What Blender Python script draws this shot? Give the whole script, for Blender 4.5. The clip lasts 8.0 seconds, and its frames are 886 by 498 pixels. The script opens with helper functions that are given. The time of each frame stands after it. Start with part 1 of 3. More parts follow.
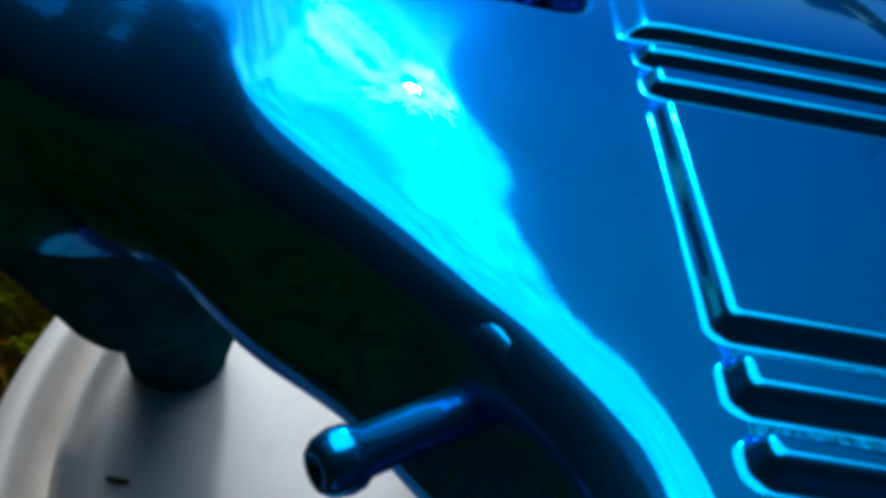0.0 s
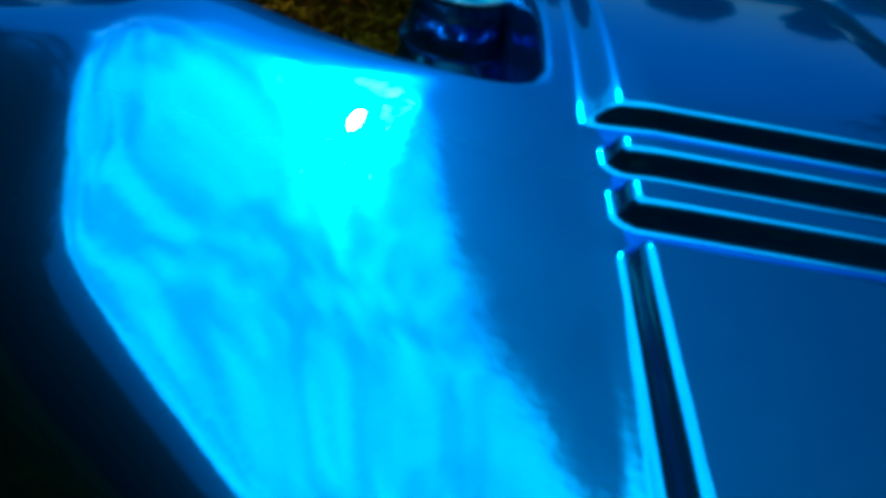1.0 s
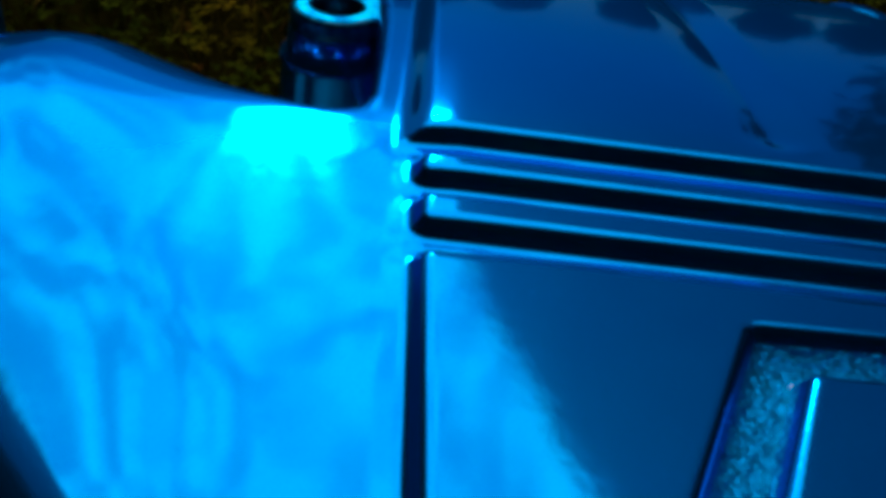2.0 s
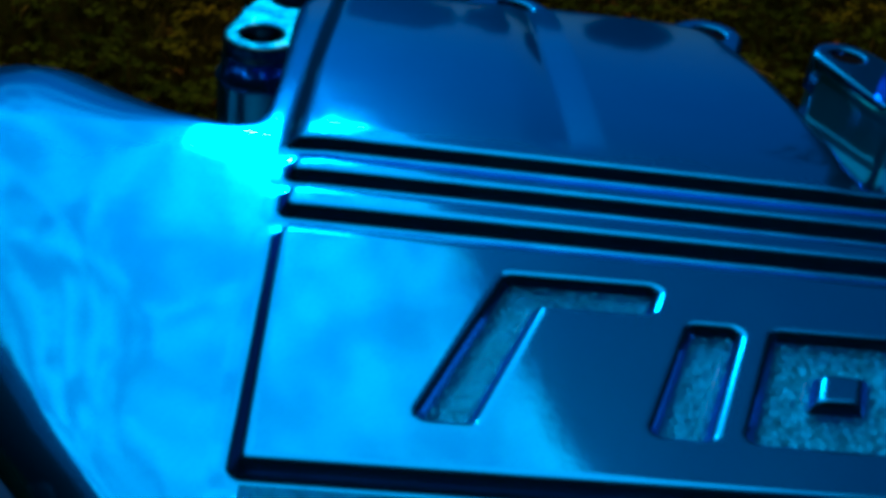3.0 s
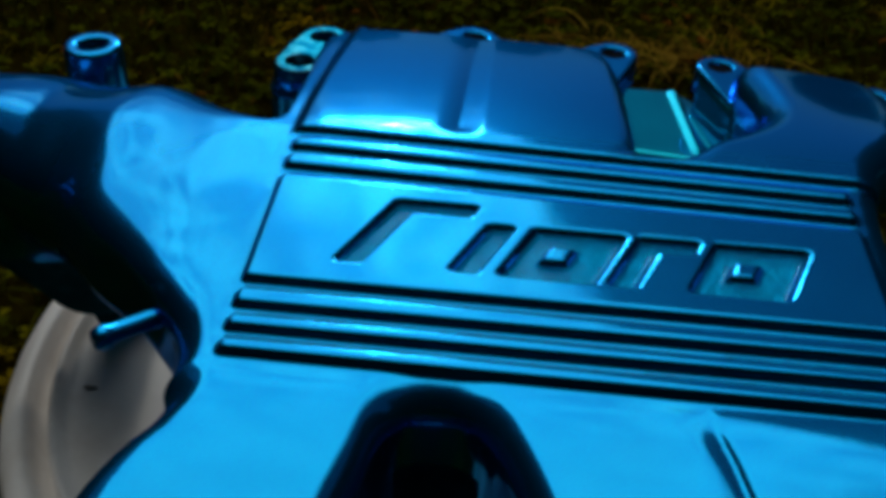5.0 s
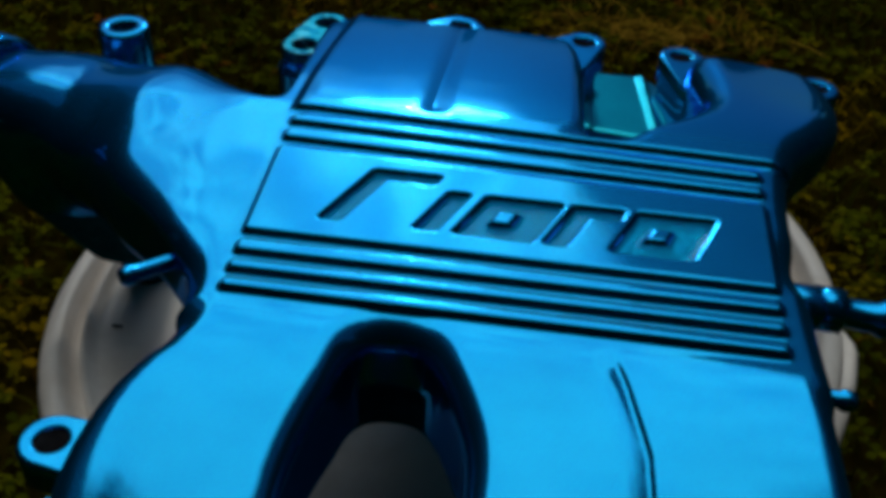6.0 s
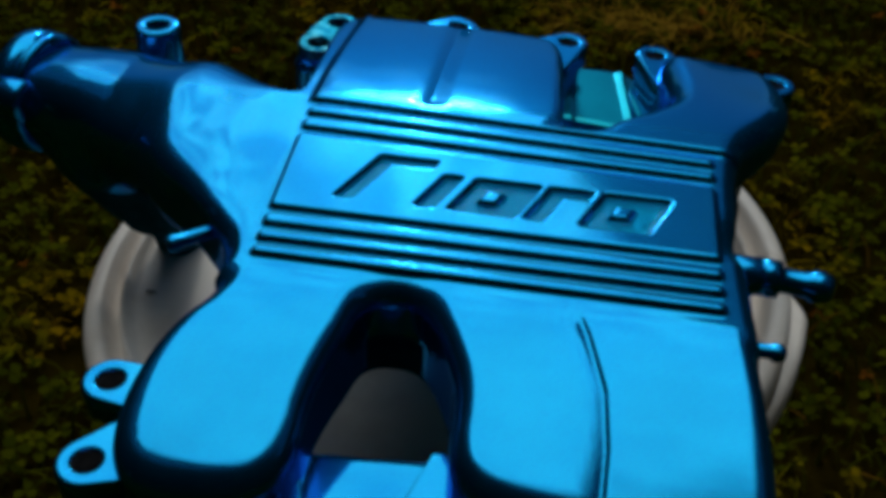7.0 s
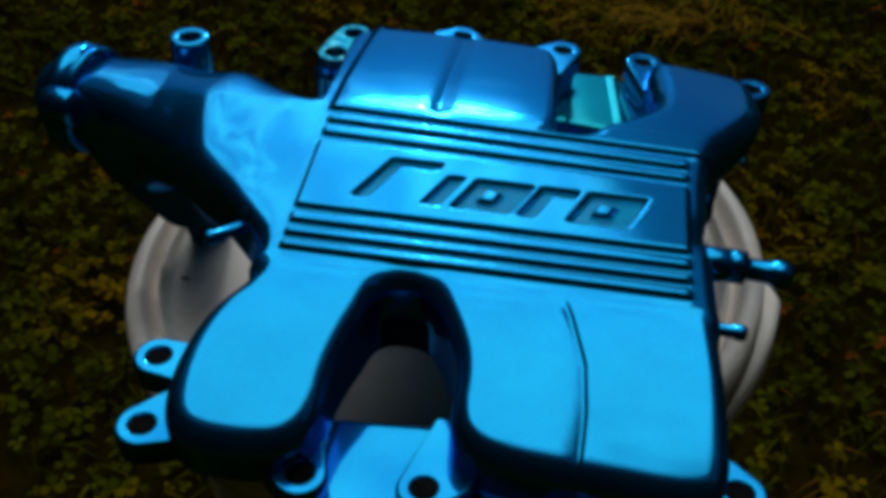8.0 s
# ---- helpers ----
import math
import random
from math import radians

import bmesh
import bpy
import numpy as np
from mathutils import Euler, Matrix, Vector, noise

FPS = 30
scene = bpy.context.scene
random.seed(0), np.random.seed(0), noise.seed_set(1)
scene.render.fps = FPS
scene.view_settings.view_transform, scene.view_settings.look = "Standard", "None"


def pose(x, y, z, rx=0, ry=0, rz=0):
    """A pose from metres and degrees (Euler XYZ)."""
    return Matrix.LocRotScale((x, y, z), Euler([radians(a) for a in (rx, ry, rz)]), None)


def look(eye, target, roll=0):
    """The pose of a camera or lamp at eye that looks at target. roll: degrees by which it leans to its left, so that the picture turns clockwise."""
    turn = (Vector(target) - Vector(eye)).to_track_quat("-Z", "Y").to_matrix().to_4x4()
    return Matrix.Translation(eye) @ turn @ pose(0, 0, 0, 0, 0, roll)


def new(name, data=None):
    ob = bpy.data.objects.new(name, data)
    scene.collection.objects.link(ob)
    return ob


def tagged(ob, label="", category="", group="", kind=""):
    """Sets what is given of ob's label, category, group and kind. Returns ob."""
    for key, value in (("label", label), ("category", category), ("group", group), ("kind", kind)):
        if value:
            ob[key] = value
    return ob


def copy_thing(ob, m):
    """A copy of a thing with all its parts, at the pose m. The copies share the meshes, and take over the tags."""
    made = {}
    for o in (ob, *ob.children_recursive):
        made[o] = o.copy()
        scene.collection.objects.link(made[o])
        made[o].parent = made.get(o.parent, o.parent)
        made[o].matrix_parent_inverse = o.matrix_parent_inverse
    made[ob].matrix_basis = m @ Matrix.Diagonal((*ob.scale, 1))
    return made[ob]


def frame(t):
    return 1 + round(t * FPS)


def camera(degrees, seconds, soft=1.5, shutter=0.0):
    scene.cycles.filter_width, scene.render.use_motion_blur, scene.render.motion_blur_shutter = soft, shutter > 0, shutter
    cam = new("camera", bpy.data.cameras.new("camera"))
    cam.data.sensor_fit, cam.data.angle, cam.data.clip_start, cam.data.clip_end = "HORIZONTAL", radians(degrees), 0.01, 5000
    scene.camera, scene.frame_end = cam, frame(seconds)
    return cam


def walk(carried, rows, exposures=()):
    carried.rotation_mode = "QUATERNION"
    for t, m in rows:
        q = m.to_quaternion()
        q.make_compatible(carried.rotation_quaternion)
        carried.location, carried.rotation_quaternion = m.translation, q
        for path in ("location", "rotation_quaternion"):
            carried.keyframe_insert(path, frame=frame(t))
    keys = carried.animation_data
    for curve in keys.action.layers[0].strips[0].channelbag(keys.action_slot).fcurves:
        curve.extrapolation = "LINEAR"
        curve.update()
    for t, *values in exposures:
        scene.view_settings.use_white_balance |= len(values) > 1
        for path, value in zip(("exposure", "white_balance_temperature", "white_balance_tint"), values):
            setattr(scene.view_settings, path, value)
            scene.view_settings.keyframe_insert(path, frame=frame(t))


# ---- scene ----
# One lens; the hand-held phone drifts in over the casting and then backs away.
cam = camera(48.0, 8.0, soft=5.0)
PATH = [
    (0, (-0.0384, -0.0653, 0.0733), (-0.0375, 0.1842, -0.0933), 9.65),
    (0.5, (-0.0317, -0.0311, 0.0747), (-0.0270, 0.2170, -0.0940), 10.74),
    (1, (-0.0290, -0.0014, 0.0680), (-0.0246, 0.2448, -0.1033), 9.63),
    (1.5, (-0.0217, 0.0022, 0.0754), (-0.0138, 0.2470, -0.0980), 8.27),
    (2, (-0.0056, -0.0149, 0.0864), (0.0076, 0.2290, -0.0877), 7.55),
    (2.2, (-0.0007, -0.0218, 0.0912), (0.0165, 0.2203, -0.0851), 8.20),
    (3.3, (0.0315, -0.0918, 0.1373), (0.0403, 0.1515, -0.0379), 5.34),
    (3.5, (0.0376, -0.1095, 0.1476), (0.0381, 0.1331, -0.0289), 4.29),
    (4, (0.0522, -0.1571, 0.1707), (0.0372, 0.0849, -0.0061), 2.43),
    (4.5, (0.0711, -0.1951, 0.1933), (0.0501, 0.0457, 0.0156), 2.33),
    (5, (0.0879, -0.2218, 0.2122), (0.0697, 0.0188, 0.0339), 2.54),
    (6.5, (0.1267, -0.3109, 0.2757), (0.0996, -0.0794, 0.0868), 2.99),
    (7, (0.1282, -0.3423, 0.2984), (0.1035, -0.1112, 0.1087), 3.30),
    (7.5, (0.1314, -0.3725, 0.3267), (0.1073, -0.1423, 0.1358), 3.87),
    (8, (0.1383, -0.3924, 0.3467), (0.1104, -0.1649, 0.1532), 2.66),
]
EXPOSURES = [(0.0, 1.05, 6150, 5), (0.5, 1.0, 5950, 8), (1.0, 0.56, 5650, 10), (1.5, -0.04, 5650, 10), (2.0, -0.09, 5450, 10), (3.5, -0.03, 5950, 10), (4.5, 0.0, 6700, 5), (8.0, 0.13, 6950, 5)]
walk(cam, [(t, look(e, g, r)) for t, e, g, r in PATH], EXPOSURES)

# ---- light ----
SUN_ELEVATION, SUN_TURN = 26.5, -7.6
world = bpy.data.worlds.new("sky")
scene.world = world
world.use_nodes = True
wn, wl = world.node_tree.nodes, world.node_tree.links
wn.clear()
sky = wn.new("ShaderNodeTexSky")
sky.sky_type, sky.sun_disc = "NISHITA", False
sky.sun_elevation, sky.sun_rotation = radians(SUN_ELEVATION), radians(SUN_TURN)
sky.air_density, sky.dust_density, sky.ozone_density = 1.1, 0.0, 3.0
sky_back = wn.new("ShaderNodeBackground")
sky_back.inputs["Strength"].default_value = 0.032
# a bank of thin white cloud from overhead to the left of the sun, clear blue to the right of it
place = wn.new("ShaderNodeTexCoord")
lean = wn.new("ShaderNodeVectorMath")
lean.operation = "DOT_PRODUCT"
lean.inputs[1].default_value = (0.693, 0.7145, 0.0976)
shred = wn.new("ShaderNodeTexNoise")
shred.inputs["Scale"].default_value, shred.inputs["Detail"].default_value, shred.inputs["Roughness"].default_value = 5.0, 6.0, 0.6
add_shred = wn.new("ShaderNodeMath")
add_shred.operation = "MULTIPLY_ADD"
add_shred.inputs[1].default_value = 0.06
bank = wn.new("ShaderNodeValToRGB")
bank.color_ramp.elements[0].position, bank.color_ramp.elements[1].position = 0.698, 0.716
bank.color_ramp.elements[0].color, bank.color_ramp.elements[1].color = (1, 1, 1, 1), (0.02, 0.02, 0.02, 1)
wisp = wn.new("ShaderNodeTexNoise")
wisp.inputs["Scale"].default_value, wisp.inputs["Detail"].default_value, wisp.inputs["Roughness"].default_value, wisp.inputs["Distortion"].default_value = 15.0, 10.0, 0.66, 0.25
wisp_tone = wn.new("ShaderNodeValToRGB")
wisp_tone.color_ramp.elements[0].position, wisp_tone.color_ramp.elements[1].position = 0.41, 0.60
wisp_tone.color_ramp.elements[0].color, wisp_tone.color_ramp.elements[1].color = (0.40, 0.52, 0.69, 1), (1.18, 1.13, 1.07, 1)
cloud_back = wn.new("ShaderNodeBackground")
sky_mix = wn.new("ShaderNodeMixShader")
world_out = wn.new("ShaderNodeOutputWorld")
wl.new(sky.outputs["Color"], sky_back.inputs["Color"])
wl.new(place.outputs["Generated"], lean.inputs[0])
wl.new(place.outputs["Generated"], shred.inputs["Vector"])
wl.new(place.outputs["Generated"], wisp.inputs["Vector"])
wl.new(shred.outputs[0], add_shred.inputs[0])
wl.new(lean.outputs["Value"], add_shred.inputs[2])
wl.new(add_shred.outputs[0], bank.inputs["Fac"])
reach_dot = wn.new("ShaderNodeVectorMath")
reach_dot.operation = "DOT_PRODUCT"
reach_dot.inputs[1].default_value = (-0.20, 0.50, 0.84)
thin = wn.new("ShaderNodeMath")
thin.operation = "MULTIPLY_ADD"
thin.inputs[1].default_value = 0.16
spread_out = wn.new("ShaderNodeValToRGB")
spread_out.color_ramp.interpolation = "EASE"
spread_out.color_ramp.elements[0].position, spread_out.color_ramp.elements[1].position = 0.78, 0.95
cloud_share = wn.new("ShaderNodeMath")
cloud_share.operation = "MULTIPLY"
wl.new(place.outputs["Generated"], reach_dot.inputs[0])
wl.new(wisp.outputs[0], thin.inputs[0])
wl.new(reach_dot.outputs["Value"], thin.inputs[2])
wl.new(thin.outputs[0], spread_out.inputs["Fac"])
wl.new(bank.outputs["Color"], cloud_share.inputs[0])
wl.new(spread_out.outputs["Color"], cloud_share.inputs[1])
wl.new(wisp.outputs[0], wisp_tone.inputs["Fac"])
height = wn.new("ShaderNodeSeparateXYZ")
overhead = wn.new("ShaderNodeMapRange")
overhead.inputs["From Min"].default_value, overhead.inputs["From Max"].default_value = 0.72, 0.90
overhead.inputs["To Min"].default_value, overhead.inputs["To Max"].default_value = 0.0, 0.80
even = wn.new("ShaderNodeMixRGB")
veil = wn.new("ShaderNodeValToRGB")
veil.color_ramp.elements[0].position, veil.color_ramp.elements[1].position = 0.74, 0.96
veil.color_ramp.elements[0].color, veil.color_ramp.elements[1].color = (0.48, 0.62, 0.83, 1), (0.75, 0.80, 0.83, 1)
wl.new(place.outputs["Generated"], height.inputs[0])
wl.new(height.outputs["Z"], overhead.inputs["Value"])
wl.new(overhead.outputs["Result"], even.inputs["Fac"])
wl.new(height.outputs["Z"], veil.inputs["Fac"])
wl.new(veil.outputs["Color"], even.inputs["Color2"])
wl.new(wisp_tone.outputs["Color"], even.inputs["Color1"])
wl.new(even.outputs["Color"], cloud_back.inputs["Color"])
# thin cloud is brighter round the sun
toward = wn.new("ShaderNodeVectorMath")
toward.operation = "DOT_PRODUCT"
toward.inputs[1].default_value = (math.sin(radians(SUN_TURN)) * math.cos(radians(SUN_ELEVATION)), math.cos(radians(SUN_TURN)) * math.cos(radians(SUN_ELEVATION)), math.sin(radians(SUN_ELEVATION)))
glow = wn.new("ShaderNodeMapRange")
glow.interpolation_type = "SMOOTHERSTEP"
glow.inputs["From Min"].default_value, glow.inputs["From Max"].default_value = 0.972, 1.0
glow.inputs["To Min"].default_value, glow.inputs["To Max"].default_value = 1.95, 2.6
# ragged shreds lit through, close round it
shreds = wn.new("ShaderNodeTexNoise")
shreds.inputs["Scale"].default_value, shreds.inputs["Detail"].default_value, shreds.inputs["Roughness"].default_value = 38.0, 6.0, 0.65
near_sun = wn.new("ShaderNodeMath")
near_sun.operation = "MULTIPLY_ADD"
near_sun.inputs[1].default_value = 0.011
burn = wn.new("ShaderNodeMapRange")
burn.interpolation_type = "SMOOTHSTEP"
burn.inputs["From Min"].default_value, burn.inputs["From Max"].default_value = 1.0018, 1.0048
burn.inputs["To Min"].default_value, burn.inputs["To Max"].default_value = 0.0, 38.0
lit = wn.new("ShaderNodeMath")
lit.operation = "ADD"
wl.new(place.outputs["Generated"], toward.inputs[0])
wl.new(place.outputs["Generated"], shreds.inputs["Vector"])
wl.new(toward.outputs["Value"], glow.inputs["Value"])
wl.new(shreds.outputs[0], near_sun.inputs[0])
wl.new(toward.outputs["Value"], near_sun.inputs[2])
wl.new(near_sun.outputs[0], burn.inputs["Value"])
wl.new(glow.outputs["Result"], lit.inputs[0])
wl.new(burn.outputs["Result"], lit.inputs[1])
wl.new(lit.outputs[0], cloud_back.inputs["Strength"])
# the bank ends to the left too
far_left = wn.new("ShaderNodeVectorMath")
far_left.operation = "DOT_PRODUCT"
far_left.inputs[1].default_value = (0.788, 0.616, 0.60)
ragged = wn.new("ShaderNodeMath")
ragged.operation = "MULTIPLY_ADD"
ragged.inputs[1].default_value = 0.10
left_edge = wn.new("ShaderNodeMapRange")
left_edge.interpolation_type = "SMOOTHSTEP"
left_edge.inputs["From Min"].default_value, left_edge.inputs["From Max"].default_value = 0.315, 0.365
both_edges = wn.new("ShaderNodeMath")
both_edges.operation = "MULTIPLY"
wl.new(place.outputs["Generated"], far_left.inputs[0])
wl.new(shred.outputs[0], ragged.inputs[0])
wl.new(far_left.outputs["Value"], ragged.inputs[2])
wl.new(ragged.outputs[0], left_edge.inputs["Value"])
wl.new(left_edge.outputs["Result"], both_edges.inputs[0])
wl.new(cloud_share.outputs[0], both_edges.inputs[1])
wl.new(both_edges.outputs[0], sky_mix.inputs["Fac"])
wl.new(sky_back.outputs[0], sky_mix.inputs[1])
wl.new(cloud_back.outputs[0], sky_mix.inputs[2])
wl.new(sky_mix.outputs[0], world_out.inputs["Surface"])

sun_data = bpy.data.lights.new("sun", "SUN")
sun_data.energy, sun_data.angle, sun_data.color = 0.16, radians(1.4), (1.0, 0.94, 0.85)
sun = new("sun", sun_data)
az = radians(SUN_TURN)
sun_way = Vector((math.sin(az) * math.cos(radians(SUN_ELEVATION)), math.cos(az) * math.cos(radians(SUN_ELEVATION)), math.sin(radians(SUN_ELEVATION))))
sun.matrix_world = look(sun_way * 10, (0, 0, 0))

# ---- materials ----
def material(name):
    m = bpy.data.materials.new(name)
    m.use_nodes = True
    n, l = m.node_tree.nodes, m.node_tree.links
    return m, n, l, n["Principled BSDF"]


def ramp(n, l, source, stops):
    r = n.new("ShaderNodeValToRGB")
    e = r.color_ramp.elements
    while len(e) < len(stops):
        e.new(0.5)
    for s, (p, c) in zip(e, stops):
        s.position, s.color = p, (*c, 1) if len(c) == 3 else c
    l.new(source, r.inputs["Fac"])
    return r


def noise_tex(n, l, scale, detail=4.0, rough=0.55, coords="Object"):
    tc = n.new("ShaderNodeTexCoord")
    t = n.new("ShaderNodeTexNoise")
    t.inputs["Scale"].default_value, t.inputs["Detail"].default_value, t.inputs["Roughness"].default_value = scale, detail, rough
    l.new(tc.outputs[coords], t.inputs["Vector"])
    return t


def bump(n, l, source, strength, distance, normal=None):
    b = n.new("ShaderNodeBump")
    b.inputs["Strength"].default_value, b.inputs["Distance"].default_value = strength, distance
    l.new(source, b.inputs["Height"])
    if normal is not None:
        l.new(normal, b.inputs["Normal"])
    return b


def blue_paint(name, rough_cast=False, thin=False):
    """Candy blue metallic paint: a broad flake glow under a sharp tinted gloss; the cast floors of the recesses are
    pebbly; thin turns the colours teal.
    """
    m, n, l, p = material(name)
    cloudy = noise_tex(n, l, 18.0, 3.0)
    orange = noise_tex(n, l, 260.0, 2.0)
    b = bump(n, l, orange.outputs[0], 0.05, 0.0003)
    if rough_cast:
        peb = noise_tex(n, l, 420.0, 3.0, 0.6)
        b = bump(n, l, peb.outputs[0], 1.0, 0.0024, b.outputs["Normal"])
    gloss = ramp(n, l, cloudy.outputs[0], [(0.3, (0.0, 0.335, 0.72)), (0.7, (0.0, 0.37, 0.78))])
    if thin:
        gloss = ramp(n, l, cloudy.outputs[0], [(0.3, (0.0, 0.30, 0.40)), (0.7, (0.0, 0.36, 0.46))])
    l.new(gloss.outputs["Color"], p.inputs["Base Color"])
    p.inputs["Metallic"].default_value = 1.0
    p.inputs["Specular Tint"].default_value = (0.05, 0.45, 0.95, 1)
    tc = n.new("ShaderNodeTexCoord")
    dust = n.new("ShaderNodeTexVoronoi")
    dust.inputs["Scale"].default_value = 95.0
    l.new(tc.outputs["Object"], dust.inputs["Vector"])
    dull = ramp(n, l, dust.outputs["Distance"], [(0.018, (0.22, 0.22, 0.22)), (0.045, (0.07, 0.07, 0.07))])
    if rough_cast:
        p.inputs["Roughness"].default_value = 0.27
    else:
        l.new(dull.outputs["Color"], p.inputs["Roughness"])
    p.inputs["Coat Weight"].default_value = 0.20
    p.inputs["Coat Roughness"].default_value = 0.03
    flake = n.new("ShaderNodeBsdfPrincipled")
    deep = ramp(n, l, cloudy.outputs[0], [(0.3, (0.0, 0.24, 0.33)), (0.7, (0.0, 0.29, 0.40))] if rough_cast or thin else [(0.3, (0.0, 0.135, 0.33)), (0.7, (0.0, 0.15, 0.37))])
    l.new(deep.outputs["Color"], flake.inputs["Base Color"])
    flake.inputs["Metallic"].default_value = 0.15 if rough_cast else 0.80
    flake.inputs["Specular IOR Level"].default_value = 0.0
    flake.inputs["Specular Tint"].default_value = (0.05, 0.35, 0.9, 1)
    flake.inputs["Roughness"].default_value = 0.34
    mix = n.new("ShaderNodeMixShader")
    mix.inputs["Fac"].default_value = 0.42
    l.new(p.outputs["BSDF"], mix.inputs[1])
    l.new(flake.outputs["BSDF"], mix.inputs[2])
    l.new(b.outputs["Normal"], p.inputs["Normal"])
    l.new(b.outputs["Normal"], flake.inputs["Normal"])
    l.new(mix.outputs[0], n["Material Output"].inputs["Surface"])
    return m


BLUE = blue_paint("blue_metallic_paint")
BLUE_CAST = blue_paint("blue_paint_on_rough_casting", True)
BLUE_TEAL = blue_paint("pocket_teal_paint", thin=True)


def white_plastic():
    m, n, l, p = material("white_plastic")
    dirt = noise_tex(n, l, 14.0, 6.0, 0.65)
    col = ramp(n, l, dirt.outputs[0], [(0.25, (0.64, 0.555, 0.48)), (0.5, (0.85, 0.78, 0.715)), (0.8, (0.87, 0.81, 0.75))])
    tc = n.new("ShaderNodeTexCoord")
    spots = n.new("ShaderNodeTexVoronoi")
    spots.inputs["Scale"].default_value = 34.0
    l.new(tc.outputs["Object"], spots.inputs["Vector"])
    dots = ramp(n, l, spots.outputs["Distance"], [(0.05, (0.85, 0.85, 0.85)), (0.10, (0.0, 0.0, 0.0))])
    where = noise_tex(n, l, 9.0, 2.0)
    patch = ramp(n, l, where.outputs[0], [(0.52, (0.0, 0.0, 0.0)), (0.60, (1.0, 1.0, 1.0))])
    both = n.new("ShaderNodeMath")
    both.operation = "MULTIPLY"
    l.new(dots.outputs["Color"], both.inputs[0])
    l.new(patch.outputs["Color"], both.inputs[1])
    speck = n.new("ShaderNodeMixRGB")
    speck.inputs["Color2"].default_value = (0.16, 0.13, 0.10, 1)
    l.new(both.outputs[0], speck.inputs["Fac"])
    l.new(col.outputs["Color"], speck.inputs["Color1"])
    l.new(speck.outputs["Color"], p.inputs["Base Color"])
    p.inputs["Roughness"].default_value = 0.42
    fine = noise_tex(n, l, 300.0, 3.0)
    b = bump(n, l, fine.outputs[0], 0.15, 0.0005)
    l.new(b.outputs["Normal"], p.inputs["Normal"])
    return m


WHITE = white_plastic()


def simple(name, color, rough=0.6, metal=0.0, scale=60.0, spread=0.25):
    m, n, l, p = material(name)
    t = noise_tex(n, l, scale, 5.0, 0.6)
    a = tuple(c * (1 - spread) for c in color)
    b = tuple(min(1, c * (1 + spread)) for c in color)
    col = ramp(n, l, t.outputs[0], [(0.3, a), (0.7, b)])
    l.new(col.outputs["Color"], p.inputs["Base Color"])
    p.inputs["Roughness"].default_value, p.inputs["Metallic"].default_value = rough, metal
    p.inputs["Specular IOR Level"].default_value = 0.0
    return m


# dull dark teal; inside the arch this colour also stands in for shade
DULL = simple("dull_teal_and_shade", (0.004, 0.045, 0.060), 0.6, 0.0, 90.0, 0.35)


def lawn_soil():
    """Dark soil between the blades round the tub, short mottled turf further out."""
    m, n, l, p = material("lawn_soil")
    fine, broad = noise_tex(n, l, 30.0, 5.0, 0.6), noise_tex(n, l, 1.7, 5.0, 0.6)
    soil = ramp(n, l, fine.outputs[0], [(0.3, (0.007, 0.0048, 0.0004)), (0.7, (0.021, 0.0142, 0.0012))])
    turf = ramp(n, l, broad.outputs[0], [(0.32, (0.012, 0.013, 0.0007)), (0.52, (0.022, 0.021, 0.0011)), (0.70, (0.038, 0.026, 0.0022))])
    grain = noise_tex(n, l, 95.0, 4.0, 0.7)
    light = ramp(n, l, grain.outputs[0], [(0.35, (0.45, 0.45, 0.45)), (0.65, (1.35, 1.35, 1.35))])
    blades = n.new("ShaderNodeMixRGB")
    blades.blend_type = "MULTIPLY"
    blades.inputs["Fac"].default_value = 1.0
    l.new(turf.outputs["Color"], blades.inputs["Color1"])
    l.new(light.outputs["Color"], blades.inputs["Color2"])
    tc = n.new("ShaderNodeTexCoord")
    away = n.new("ShaderNodeVectorMath")
    away.operation = "DISTANCE"
    away.inputs[1].default_value = (0.1, 0.95, -0.52)
    l.new(tc.outputs["Object"], away.inputs[0])
    uneven = n.new("ShaderNodeMath")
    uneven.operation = "MULTIPLY_ADD"
    uneven.inputs[1].default_value = 1.2
    l.new(broad.outputs[0], uneven.inputs[0])
    l.new(away.outputs["Value"], uneven.inputs[2])
    far = n.new("ShaderNodeMapRange")
    far.interpolation_type = "SMOOTHSTEP"
    far.inputs["From Min"].default_value, far.inputs["From Max"].default_value = 2.1, 3.1
    l.new(uneven.outputs[0], far.inputs["Value"])
    both = n.new("ShaderNodeMixRGB")
    l.new(far.outputs["Result"], both.inputs["Fac"])
    l.new(soil.outputs["Color"], both.inputs["Color1"])
    l.new(blades.outputs["Color"], both.inputs["Color2"])
    l.new(both.outputs["Color"], p.inputs["Base Color"])
    p.inputs["Roughness"].default_value, p.inputs["Specular IOR Level"].default_value = 0.95, 0.0
    b = bump(n, l, grain.outputs[0], 0.6, 0.01)
    l.new(b.outputs["Normal"], p.inputs["Normal"])
    return m


SOIL = lawn_soil()


